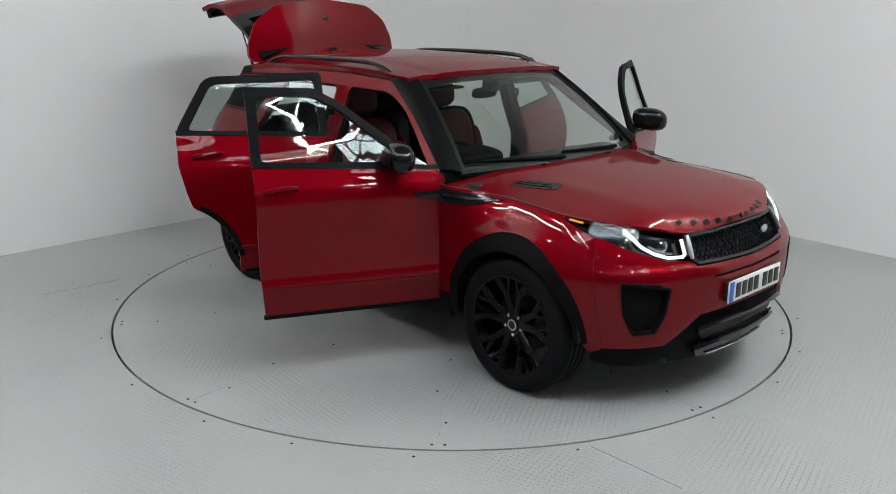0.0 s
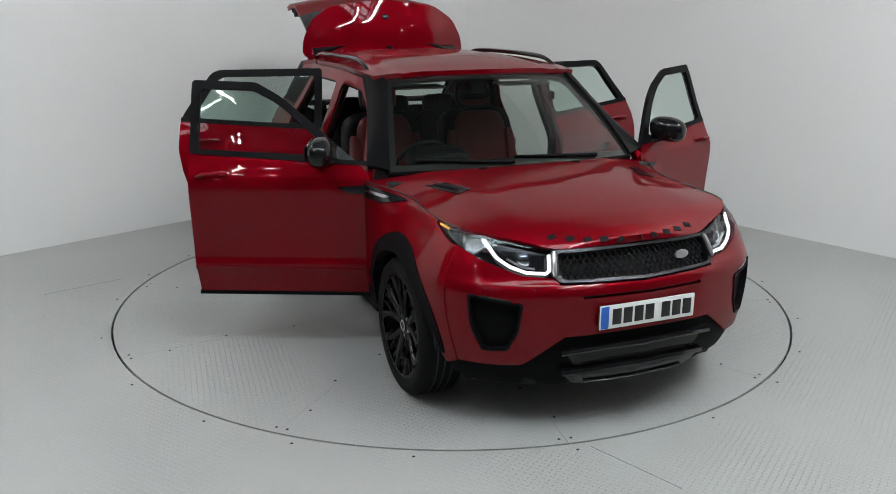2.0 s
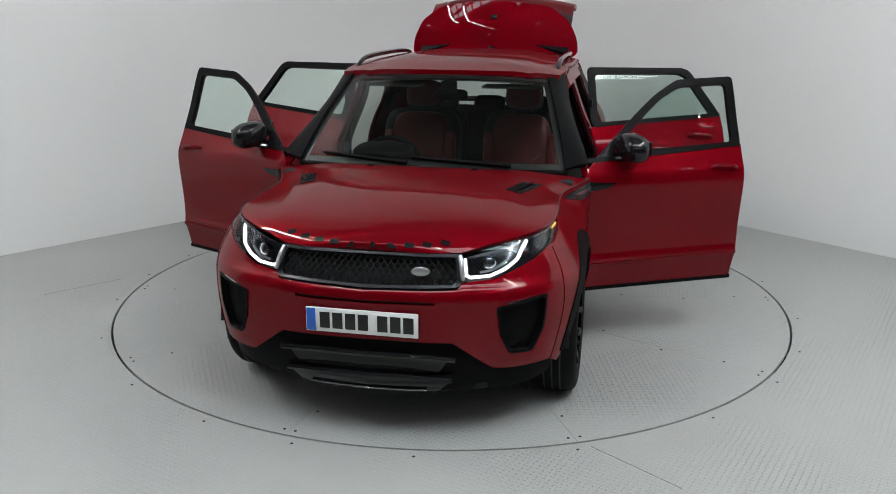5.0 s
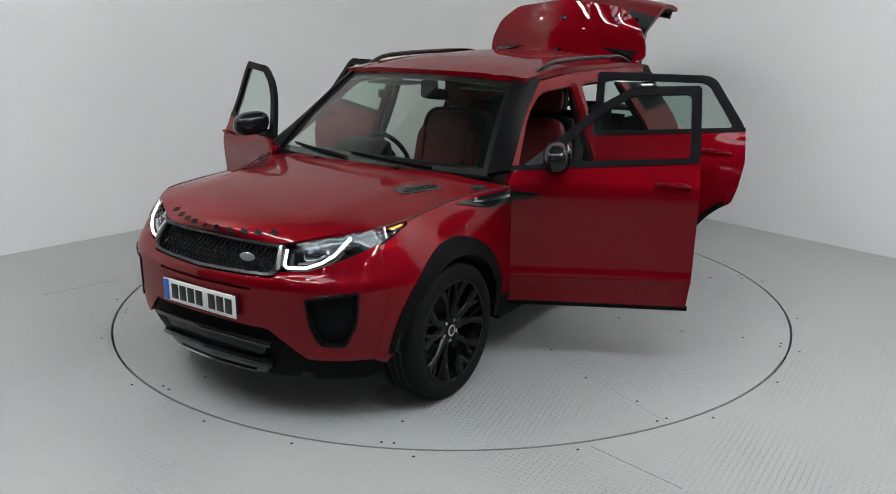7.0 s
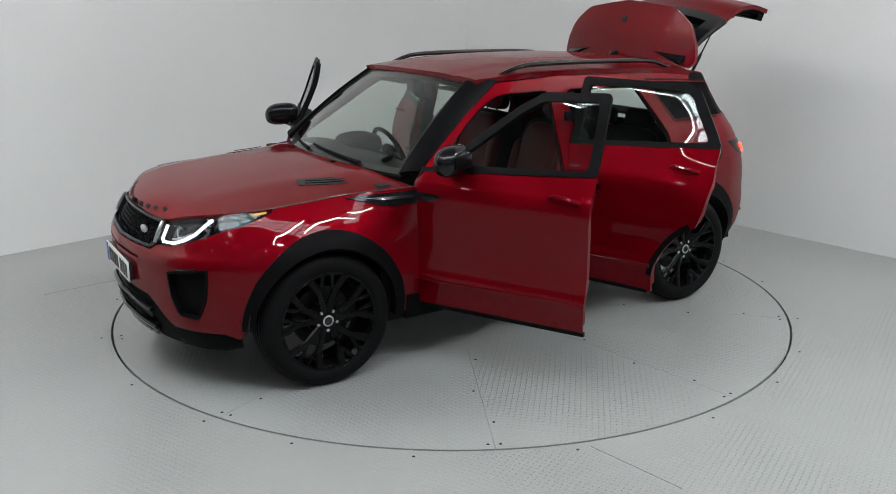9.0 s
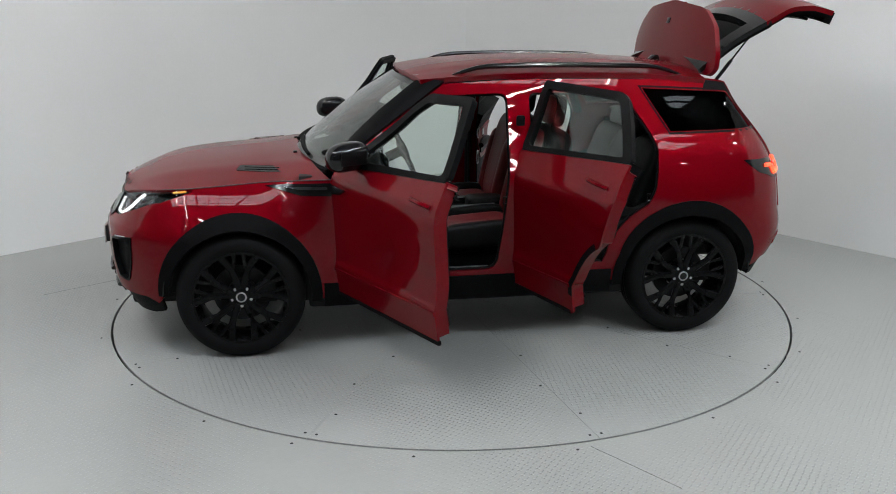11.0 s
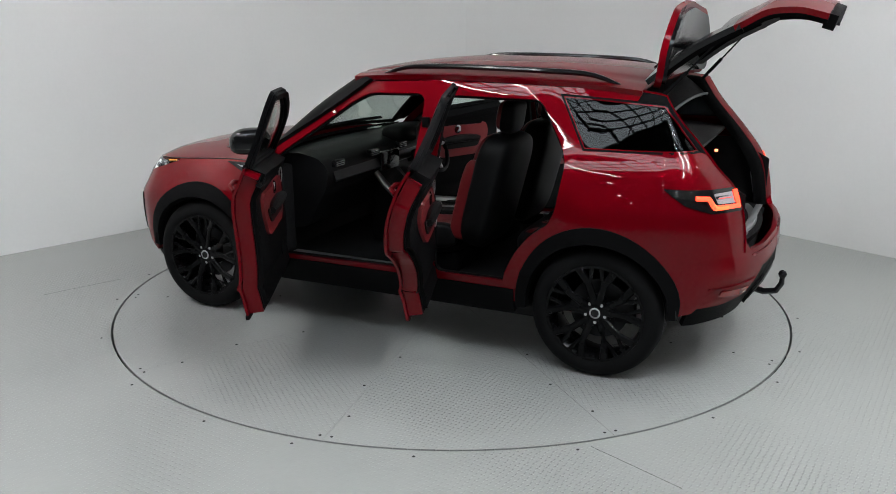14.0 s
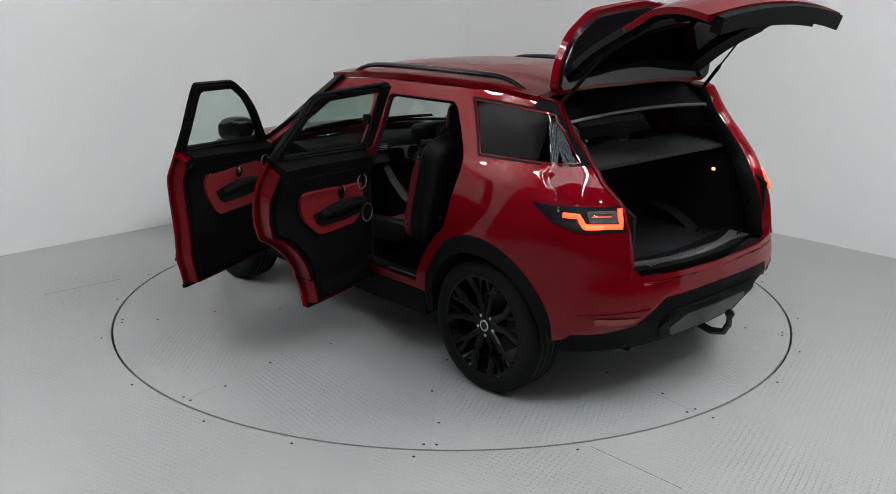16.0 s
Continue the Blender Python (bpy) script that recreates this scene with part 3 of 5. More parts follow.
def shrink(poly, k):
    """Outline drawn in by k towards its middle."""
    n = len(poly)
    area2 = sum(poly[i - 1][0] * poly[i][1] - poly[i][0] * poly[i - 1][1] for i in range(n))
    sg = 1 if area2 > 0 else -1
    out = []
    for i in range(n):
        a, b, c = Vector(poly[i - 1]), Vector(poly[i]), Vector(poly[(i + 1) % n])
        e, f = (b - a).normalized(), (c - b).normalized()
        m = Vector((-e.y - f.y, e.x + f.x)) * sg
        if m.length < 1e-6:
            out.append(tuple(b))
            continue
        m.normalize()
        cs = max(0.5, abs(m.dot(Vector((-e.y, e.x)))))
        out.append(tuple(b + m * k / cs))
    return out


# ---- the car ----
car = new("car")
tagged(car, "glossy dark red compact SUV with all doors and tailgate open", "car")


def body_sides():
    for side in (1, -1):
        outer = [(.80, .36), (.84, .33)] + arc(AXLE, HUB, .44, 184, 0)[0:15] + [(1.80, .33), (1.86, .36), (NOSE - .979, .66), (NOSE - .979, .895), (NOSE - 1.22, .963)]
        outer += [(s, EDGE_Z(s) - .003) for s in np.linspace(NOSE - 1.22, .79, 10)]
        outer += [(.79, 1.06), (.72, 1.13), (.27, 1.465), (.16, 1.53), (-.3, 1.553), (-.9, 1.548), (-1.47, 1.532)] + TAIL_EDGE + [(-2.05, 1.17), (-2.13, 1.085)]
        outer += [(-2.16, 1.02), (-2.16, .80), (-2.02, .70), (-1.86, .42)]
        outer += arc(-AXLE, HUB, .44, 176, 0)[::1] + [(-.85, .36)]
        holes = [soften(FRONT_OPEN, .06), soften(REAR_OPEN, .04), shrink(QUARTER, .014)]
        panel("body_side", outer, RED, car, holes, side, 0, .035, .045)
        # quarter window
        panel("quarter_window", shrink(QUARTER, .002), PRIVACY, car, (), side, -.006, .003, .08, "dark privacy quarter glass")
        panel("window_seal", shrink(QUARTER, -.002), PLASTIC, car,
              [shrink(QUARTER, .009)], side, .001, .006, .08)
        panel("pillar_trim", [(-1.47, 1.531)] + TAIL_EDGE + QUARTER[1:6], PLASTIC, car, (), side, .003, .006, .05, "black rear pillar")
        # black sill and arch trims
        panel("sill_trim", [(.86, .28), (.86, .425), (-.86, .435), (-.86, .29)], PLASTIC, car, (), side, .006, .05, .08)
        for ax, a0, a1 in ((AXLE, 2, 186), (-AXLE, -4, 178)):
            rim = [(ax + (p - ax) * .935, q) for p, q in arc(ax, HUB, .492, a0, a1, 28)] + arc(ax, HUB, .40, a1, a0, 28)
            panel("arch_trim", rim, PLASTIC, car, (), side, .005, .05, .06)
            hub = (ax, 0, HUB)
            liner = grid(lambda a, b: Vector((.43 * math.cos(radians(3 + 174 * a)), .50 + .40 * b, .43 * math.sin(radians(3 + 174 * a)))), 24, 3, thick=.004)
            part("wheel_housing", moved(liner if side > 0 else mirrored(liner), pose(*hub)), DARK, car)


def bonnet():
    x0, x1 = .80, _edge[-1].x
    def f(a, b):
        x = x1 - (x1 - x0) * (a ** 1.7 if a < 1 else 1)
        bb = 2 * b - 1
        cowl = .17 * (1 - bb * bb) * ease(1.4, .8, x)
        y = bb * EDGE_Y(x) * .999
        xx = x + cowl
        return bonnet_at(x, y) + Vector((cowl, 0, 0)) + Vector((0, 0, -.006 * ease(.9, .8, x)))
    part("bonnet", grid(f, 44, 44, thick=.02, flip=True), RED, car)
    for side in (1, -1):
        # recessed black air vents near the windscreen
        def v(x, y):
            return bonnet_at(x, side * y, .004)
        out = soften([(1.06, .60), (1.32, .52), (1.34, .60), (1.08, .685)], .012)
        part("bonnet_vent", sheet(out, (), v, .03, .006, flip=side < 0), GLOSS, car, "gloss black bonnet vent")
        seam = [skin(t, EDGE_Z(t), .0012) for t in np.linspace(.80, NOSE - 1.0, 26)]
        g = tube(seam, .0032, 6)
        part("bonnet_seam", g if side > 0 else mirrored(g), BLACK, car)
        g = [bonnet_at(1.09 + .05 * k, side * (.637 - .0145 * k), .011) for k in range(5)]
        part("vent_blade", tube(g, .004, 6, .6), PLASTIC, car)



def roof():
    part("roof", grid(lambda a, b: roof_at(.335 - .07 * (2 * b - 1) ** 2 * (1 - a) - a * 1.80, 2 * b - 1), 30, 30, thick=.03, flip=False), RED, car)
    part("headliner", grid(lambda a, b: roof_at(.28 - a * 1.70, (2 * b - 1) * .97, -.045), 12, 12, flip=True, thick=.006), LINER, car)
    for side in (1, -1):
        pts = []
        for k in range(25):
            t = k / 24
            x = .12 - t * 1.50
            end = min(1, 6.0 * min(t, 1 - t))
            pts.append(roof_at(x, side * (.93 + .0 * t)) + Vector((0, 0, .006 + .056 * math.sin(end * math.pi / 2))))
        part("roof_rail", tube(pts, [.012 + .008 * min(1, 5 * min(k, 24 - k) / 24) for k in range(25)], 10, .8), GLOSS, car, "gloss black roof rail")
        # black windscreen pillar
        def pil(a, b):
            top, bot = screen_at(a, side), skin(.77 + (.13 - .77) * a, 1.09 + (1.535 - 1.09) * a)
            p = top.lerp(Vector((bot.x, side * bot.y, bot.z)), b)
            return p + Vector((.25, side * .5, .4)).normalized() * .012 * math.sin(math.pi * b)
        part("windscreen_pillar", grid(pil, 14, 6, flip=side < 0, thick=.025), SATIN, car, "satin black windscreen pillar")
    fin = prism([(-1.34, 1.585), (-1.40, 1.645), (-1.44, 1.645), (-1.46, 1.58)], "y", -.022, .022, .008)
    part("antenna_fin", fin, GLOSS, car)


def windscreen():
    part("windscreen", grid(lambda a, b: screen_at(a, 2 * b - 1, .001), 12, 16, thick=.004, flip=False), SCREEN, car)
    def rim(a, b):
        return screen_at(a, b, .003)
    edge = []
    for (a0, a1, b0, b1) in ((0, .055, -1, 1), (.955, 1, -1, 1), (0, 1, -1, -.955), (0, 1, .955, 1)):
        edge.append(grid(lambda u, v: rim(a0 + (a1 - a0) * u, b0 + (b1 - b0) * v), 10, 10))
    part("screen_border", merge(*edge), BLACK, car)
    part("cowl", grid(lambda a, b: Vector((1.0 - .17 * (2 * b - 1) ** 2 - .06 * a, (2 * b - 1) * .80, 1.064 + .014 * a)), 3, 16, thick=.02, flip=True), PLASTIC, car)
    for b0, b1, a1 in ((.62, -.10, .05), (-.12, -.82, .06)):
        base = screen_at(.0, b0, .02)
        pts = [screen_at(.02 + a1 * t, b0 + (b1 - b0) * t, .018) for t in np.linspace(0, 1, 9)]
        part("wiper", merge(tube(pts, [.012 - .006 * k / 8 for k in range(9)], 6), tube([p + Vector((-.01, 0, -.008)) for p in pts[3:]], .006, 6)), PLASTIC, car)


body_sides()
bonnet()
roof()
windscreen()


# ---- nose ----
def both(half):
    """A nose outline from its left half, given as (distance from the middle, height) from the middle outward and back."""
    return [(NOSE - u, z) for u, z in half] + [(NOSE + u, z) for u, z in half[::-1] if u > 1e-6]


LAMP = [(.455, .785), (.60, .797), (.75, .842), (.95, .902), (1.215, .966), (1.05, .974), (.85, .953), (.65, .922), (.455, .888)]
FOG = [(.86, .712), (.605, .675), (.625, .54), (.68, .446), (.80, .440), (.845, .55)]
GRILLE = [(0, .757), (.42, .765), (.44, .80), (.445, .885), (0, .893)]


def nose_fascia():
    low = [(0, .518), (.41, .508), (.62, .37), (.94, .362)]
    up = [(.995, .66), (.995, .905), (.95, .898), (.75, .838), (.60, .793), (.45, .780), (.43, .755), (0, .748)]
    outline = [(NOSE - u, z) for u, z in low + up] + [(NOSE + u, z) for u, z in (low + up)[::-1] if u > 1e-6]
    fogs = [soften([(NOSE + k * u, z) for u, z in FOG], .018) for k in (1, -1)]
    slot = soften([(NOSE - .33, .688), (NOSE + .33, .688), (NOSE + .33, .703), (NOSE - .33, .703)], .006)
    panel("front_bumper", outline, RED, car, fogs + [slot], 1, -.003, .02, .035)
    panel("bumper_slot", [(NOSE - .36, .67), (NOSE + .36, .67), (NOSE + .36, .72), (NOSE - .36, .72)], BLACK, car, (), 1, -.022, .004, .06)
    # grille: dark back, wavy mesh, satin frame
    panel("grille_back", both([(0, .75), (.44, .757), (.45, .89), (0, .896)]), DARK, car, (), 1, -.05, .004, .08)
    bars = []
    rows, cols, w = 6, 26, .86
    for r in range(rows):
        z0 = .772 + r * .0215
        pts = [skin(NOSE - w / 2 + w * i / (cols * 2), z0 + (.0075 if (i + r) % 2 else -.0075), -.02) for i in range(cols * 2 + 1)]
        bars.append(tube(pts, .0048, 5))
        if r < rows - 1:
            for i in range(cols * 2 + 1):
                if (i + r) % 2:
                    a = skin(NOSE - w / 2 + w * i / (cols * 2), z0 + .0075, -.02)
                    bars.append(tube([a, a + Vector((0, 0, .0065))], .0048, 5, caps=False))
    part("grille_mesh", merge(*bars), GLOSS, car, "gloss black honeycomb grille mesh")
    frame_out = soften(both([(0, .753), (.43, .760), (.462, .79), (.468, .893), (0, .898)]), .015)
    frame_in = soften(both([(0, .764), (.41, .771), (.428, .80), (.432, .880), (0, .888)]), .012)
    panel("grille_frame", frame_out, FRAME, car, [frame_in], 1, .006, .03, .04, "satin grey grille frame")
    for side in (1, -1):
        bar = tube([skin(NOSE - .452, z, .012) for z in np.linspace(.785, .885, 6)], [.008, .011, .012, .012, .011, .008], 8)
        part("frame_bar", bar if side > 0 else mirrored(bar), SILVER, car, "silver upright at the grille's end")
    badge = lathe([(.0001, .006), (.8, .006), (1.0, .003), (1.0, -.004)], 24)
    p = skin(NOSE - .26, .826, -.004)
    ob = [Vector((v.y, v.x * .042, v.z * .021)) for v in badge[0]], [list(reversed(f)) for f in badge[1]]
    part("badge", moved(ob, Matrix.Translation(p) @ pose(0, 0, 0, 0, -8, 8)), SILVER, car, "plain silver oval badge")
    # black lower fascia with gloss bars and skid plate
    lo = [(0, .215), (.40, .215), (.62, .225), (.90, .235), (1.0, .26), (1.0, .375), (.63, .385), (.42, .522), (0, .532)]
    panel("lower_fascia", both(lo), PLASTIC, car, (), 1, -.025, .02, .05)
    panel("intake", soften(both([(0, .335), (.36, .345), (.40, .42), (0, .425)]), .02), BLACK, car, (), 1, -.018, .01, .05)
    for z, u, r, mat in ((.445, .43, .016, GLOSS), (.335, .42, .02, GLOSS), (.385, .34, .006, PLASTIC)):
        pts = [skin(NOSE - u + 2 * u * k / 20, z - .02 * abs(k / 10 - 1) ** 3, .0) for k in range(21)]
        part("intake_bar", tube(pts, r, 8, .8), mat, car, "gloss black lower intake bar" if mat is GLOSS else "")
    panel("skid_plate", soften(both([(0, .245), (.36, .25), (.43, .33), (0, .322)]), .02), GLOSS, car, (), 1, .004, .025, .05, "gloss black front skid plate")
    part("skid_strip", tube([skin(NOSE - .30 + .6 * k / 12, .262, .010) for k in range(13)], .005, 6), CHROME, car)
    for side in (1, -1):
        U = lambda poly: [(NOSE - u, z) for u, z in poly]
        # fog lamp bay
        panel("fog_bay", soften(U([(.88, .73), (.58, .69), (.60, .53), (.66, .428), (.82, .42), (.865, .54)]), .03), PLASTIC, car, (), side, -.03, .006, .05)
        panel("fog_surround", soften(U(FOG), .018), SATIN, car, [soften(shrink(U(FOG), .012), .015)], side, .003, .03, .04, "gloss black fog lamp surround")
        pts = [skin(NOSE - u, .682 + (u - .63) * .14, -.012) for u in np.linspace(.66, .80, 8)]
        part("fog_lamp", [tube(pts, .010, 8)[0] if side > 0 else mirrored(tube(pts, .010, 8))[0], tube(pts, .010, 8)[1] if side > 0 else mirrored(tube(pts, .010, 8))[1]], CHROME, car, "slim clear fog lamp strip")
        # headlamp
        hl = panel("headlamp", U([(u, z) for u, z in LAMP]), GLOSS, car, (), side, -.045, .004, .04, "slim headlamp with lit white strip")
        panel("lens", U(LAMP), LENS, hl, (), side, -.001, .003, .04, "clear lens")
        strip = [(.475, .878), (.472, .812), (.49, .802), (.58, .807), (.66, .832), (.735, .868), (.785, .910), (.83, .938)]
        def strand(path, lift, r):
            pts = []
            for (u0, z0), (u1, z1) in zip(path, path[1:]):
                pts += [skin(NOSE - (u0 + (u1 - u0) * t), z0 + (z1 - z0) * t, lift) for t in (0, .34, .67)]
            pts.append(skin(NOSE - path[-1][0], path[-1][1], lift))
            g = tube(pts, r, 8)
            return g if side > 0 else mirrored(g)
        part("light_strip", strand(strip, -.012, .008), LED, hl, "lit white daytime strip")
        part("inner_strip", strand([(.54, .825), (.60, .832), (.68, .868)], -.026, .006), SILVER, hl)
        part("upper_strip", strand([(.80, .938), (.95, .955), (1.06, .962)], -.012, .005), CHROME, hl)
        part("indicator", strand([(1.09, .9585), (1.18, .965)], -.006, .006), AMBER, hl, "amber side marker")
        for u, z, r in ((.595, .858, .034), (.80, .905, .024)):
            c = skin(NOSE - u, z, -.024)
            proj = lathe([(.0001, .012), (.5 * r, .010), (.8 * r, .003), (.85 * r, -.004), (r, .0), (r, -.02)], 20)
            g = [Vector((v.y, v.x, v.z)) for v in proj[0]], [list(reversed(f)) for f in proj[1]]
            g = moved(g, Matrix.Translation(c) @ pose(0, 0, 0, 0, -10, 25))
            part("projector", g if side > 0 else mirrored(g), CHROME, hl)
        # side vent
        vent = [(1.17, .985), (.80, 1.012), (.80, .940), (.97, .938)]
        panel("side_vent", soften(vent, .008), GLOSS, car, (), side, .006, .012, .05, "gloss black wing vent")
        panel("vent_blade", soften([(1.06, .976), (.82, .990), (.82, .975), (.98, .966)], .004), CHROME, car, (), side, .012, .006, .05)
    # number plate with bars for its characters
    pl = part("number_plate", block(2.178, 2.186, -.262, .262, .543, .657, .003), WHITE, car, "white number plate with dark bars and a blue band")
    part("band", block(2.1865, 2.1885, -.258, -.216, .547, .653, .001), BLUE, pl)
    part("holder", block(2.15, 2.178, -.25, .25, .55, .65, .004), BLACK, pl)
    for k, y in enumerate((-.172, -.112, -.052, .008, .098, .158, .218)):
        part("character_bar", block(2.1865, 2.1885, y - .024, y + .024, .562, .638, .001), BLACK, pl)
    # letters along the bonnet lip, as plain bars
    for k in range(10):
        y = -.40 + k * .078 + (.04 if k > 4 else 0)
        x = 2.055 - 0.12 * (y / .45) ** 2
        q = bonnet_at(x, y, .001)
        pitch = math.degrees(math.atan2(bonnet_at(x - .02, y).z - bonnet_at(x + .01, y).z, .03))
        roll = math.degrees(math.atan2(bonnet_at(x, y + .01).z - bonnet_at(x, y - .01).z, .02))
        part("letter_bar", moved(block(-.013, .013, -.021, .021, 0, .002, 0), Matrix.Translation(q) @ pose(0, 0, 0, roll, pitch, -y * 30)), SATIN, car)


# ---- tail ----
def tail_end():
    def sym(half):
        return [(STERN + v, z) for v, z in half] + [(STERN - v, z) for v, z in half[::-1] if v > 1e-6]
    panel("rear_bumper", sym([(0, .630), (.47, .62), (.62, .49), (.80, .455), (-1.85 - STERN, .45), (-2.017 - STERN, .70), (-2.157 - STERN, .80), (.60, .735), (0, .725)]), RED, car, (), 1, 0, .03, .045)
    for side in (1, -1):
        panel("bumper_crease", [(STERN + .56, .575), (-1.90, .565), (-1.90, .555), (STERN + .58, .565)], RED, car, (), side, .008, .014, .05)
    panel("bumper_step", sym([(0, .690), (.60, .694), (.60, .704), (0, .700)]), RED, car, (), 1, .008, .014, .06)
    panel("rear_valance", sym([(0, .33), (.45, .32), (.68, .325), (-1.845 - STERN, .335), (-1.845 - STERN, .465), (.80, .47), (.63, .505), (.48, .633), (0, .643)]), PLASTIC, car, (), 1, -.012, .03, .05)
    panel("diffuser", soften(sym([(0, .345), (.36, .345), (.45, .45), (.36, .53), (0, .535)]), .03), PLASTIC, car, (), 1, .004, .02, .05, "")
    panel("diffuser_core", soften(sym([(0, .36), (.30, .36), (.36, .43), (.28, .49), (0, .495)]), .02), BLACK, car, (), 1, .008, .01, .05)
    # boot sill
    part("boot_sill", grid(lambda a, b: Vector((-2.06 + .18 * a + .10 * (2 * b - 1) ** 2, (2 * b - 1) * .60, .728 + .008 * math.sin(math.pi * a))), 6, 14, thick=.03, flip=False), PLASTIC, car)
    part("sill_strip", grid(lambda a, b: Vector((-2.03 + .05 * a + .10 * (2 * b - 1) ** 2, (2 * b - 1) * .50, .742)), 2, 12, thick=.008, flip=False), SILVER, car, "ribbed silver boot sill strip")
    for side in (1, -1):
        lamp = [(-1.665, 1.078), (-2.158, 1.068), (-2.158, .952), (-1.93, .958), (-1.78, 1.0)]
        tl = panel("tail_lamp", soften(lamp, .01), GLOSS, car, (), side, .004, .03, .04, "tail lamp with lit red surround")
        for path, mat, r, name in (([(-1.85, 1.035), (-1.93, 1.03), (-1.95, .985), (-2.13, .978), (-2.138, 1.055)], TAIL, .0125, "red_strip"), ([(-1.945, .995), (-1.96, .982), (-2.04, .981)], TAILHOT, .0127, "hot_strip"), ([(-1.99, 1.03), (-2.09, 1.028)], CHROME, .008, "white_strip")):
            pts = []
            for (a, b), (c, d) in zip(path, path[1:]):
                pts += [skin(a + (c - a) * t, b + (d - b) * t, .008) for t in (0, .33, .66)]
            pts.append(skin(*path[-1], .008))
            g = tube(pts, r, 8)
            part(name, g if side > 0 else mirrored(g), mat, tl)
        panel("clear_window", soften([(-1.97, 1.05), (-2.12, 1.05), (-2.12, .995), (-1.98, 1.0)], .008), CHROME, tl, (), side, .006, .004, .04)
        panel("rear_reflector", soften([(STERN + .60, .535), (STERN + .84, .545), (STERN + .84, .515), (STERN + .66, .505)], .01), TAILRED, car, (), side, .006, .012, .04, "red bumper reflector")
        part("exhaust_pipe", moved(lathe([(.030, .0), (.030, .12), (.026, .12), (.026, .02)], 20), Matrix.Translation((-1.83, side * .50, .33)) @ pose(0, 0, 0, 0, 0, 90)), RIM, car)
        # opening frame round the boot
        path = [(-1.45, 1.535)] + TAIL_EDGE + [(-2.05, 1.17), (-2.13, 1.085), (-2.158, 1.03), (-2.158, .80), (-2.14, .73)]
        def strip(a, b):
            t = a * (len(path) - 1)
            i = min(int(t), len(path) - 2)
            f = t - i
            p = skin(path[i][0] + (path[i + 1][0] - path[i][0]) * f, path[i][1] + (path[i + 1][1] - path[i][1]) * f, .001)
            q = Vector((p.x + .03 * b + .06 * b * b, p.y - .088 * math.sin(b * math.pi / 2), p.z - .02 * b))
            return (q.x, side * q.y, q.z)
        part("opening_flange", grid(lambda a, b: strip(a, b * .42), 28, 4, flip=side > 0, thick=.01), RED, car, "red painted boot opening edge")
        part("opening_frame", grid(lambda a, b: strip(a, .42 + b * .58), 28, 4, flip=side > 0, thick=.01), PLASTIC, car)
        part("boot_trim", sheet([(-1.24, .50), (-2.02, .72), (-2.02, 1.02), (-1.80, 1.15), (-1.30, 1.15)], (), lambda x, z: (x, side * min(.62, skin(max(x, -1.9), z).y - .10), z), .1, .02, flip=side > 0), CARPET, car)
        seal = [Vector((-1.60, side * .60, 1.42))]
        for s_, z_ in ((-1.86, 1.37), (-1.96, 1.28), (-2.03, 1.18), (-2.12, 1.07), (-2.15, .98), (-2.15, .80)):
            p = skin(s_, z_)
            seal.append(Vector((p.x + .085, side * (p.y - .088), z_)))
        part("boot_seal", tube(seal, .008, 6), SEAL, car, "pale rubber boot seal")
    part("header_seal", tube([(-1.60, .60 - 1.2 * k / 10, 1.42 + .022 * (1 - (k / 5 - 1) ** 2)) for k in range(11)], .008, 6), SEAL, car)
    part("header_frame", grid(lambda a, b: Vector((-1.44 - .15 * a, (2 * b - 1) * (.66 + .02 * a), 1.556 - .115 * a ** 1.3 - .03 * (2 * b - 1) ** 2)), 6, 12, thick=.03, flip=True), PLASTIC, car)
    part("boot_floor", block(-2.02, -1.0, -.64, .64, .66, .70, .01), CARPET, car)
    part("parcel_shelf", grid(lambda a, b: Vector((-1.36 - .36 * a, (2 * b - 1) * .68, 1.205 - .02 * a + .012 * math.sin(math.pi * a))), 8, 8, thick=.02, flip=False), SHELF, car, "dark grey parcel shelf over the boot")
    part("boot_lamp", block(-1.70, -1.678, -.622, -.595, 1.045, 1.062, .004), BULB, car, "lit boot lamp")
    # tow bar
    part("tow_bar", merge(tube([(-1.95, .0, .36), (-2.11, .0, .325), (-2.18, .0, .34), (-2.207, .0, .39), (-2.207, .0, .425)], [.02, .02, .019, .017, .014], 10),
                          moved(lathe([(.0001, .026), (.018, .018), (.026, 0), (.018, -.018), (.012, -.03)], 16), Matrix.Translation((-2.207, 0, .445)) @ pose(0, 0, 0, 90))), GLOSS, car, "black tow bar with a ball")


HINGE = Vector((-1.455, 0, 1.565))
GATE_OPEN = pose(*HINGE, 0, 74, 0)


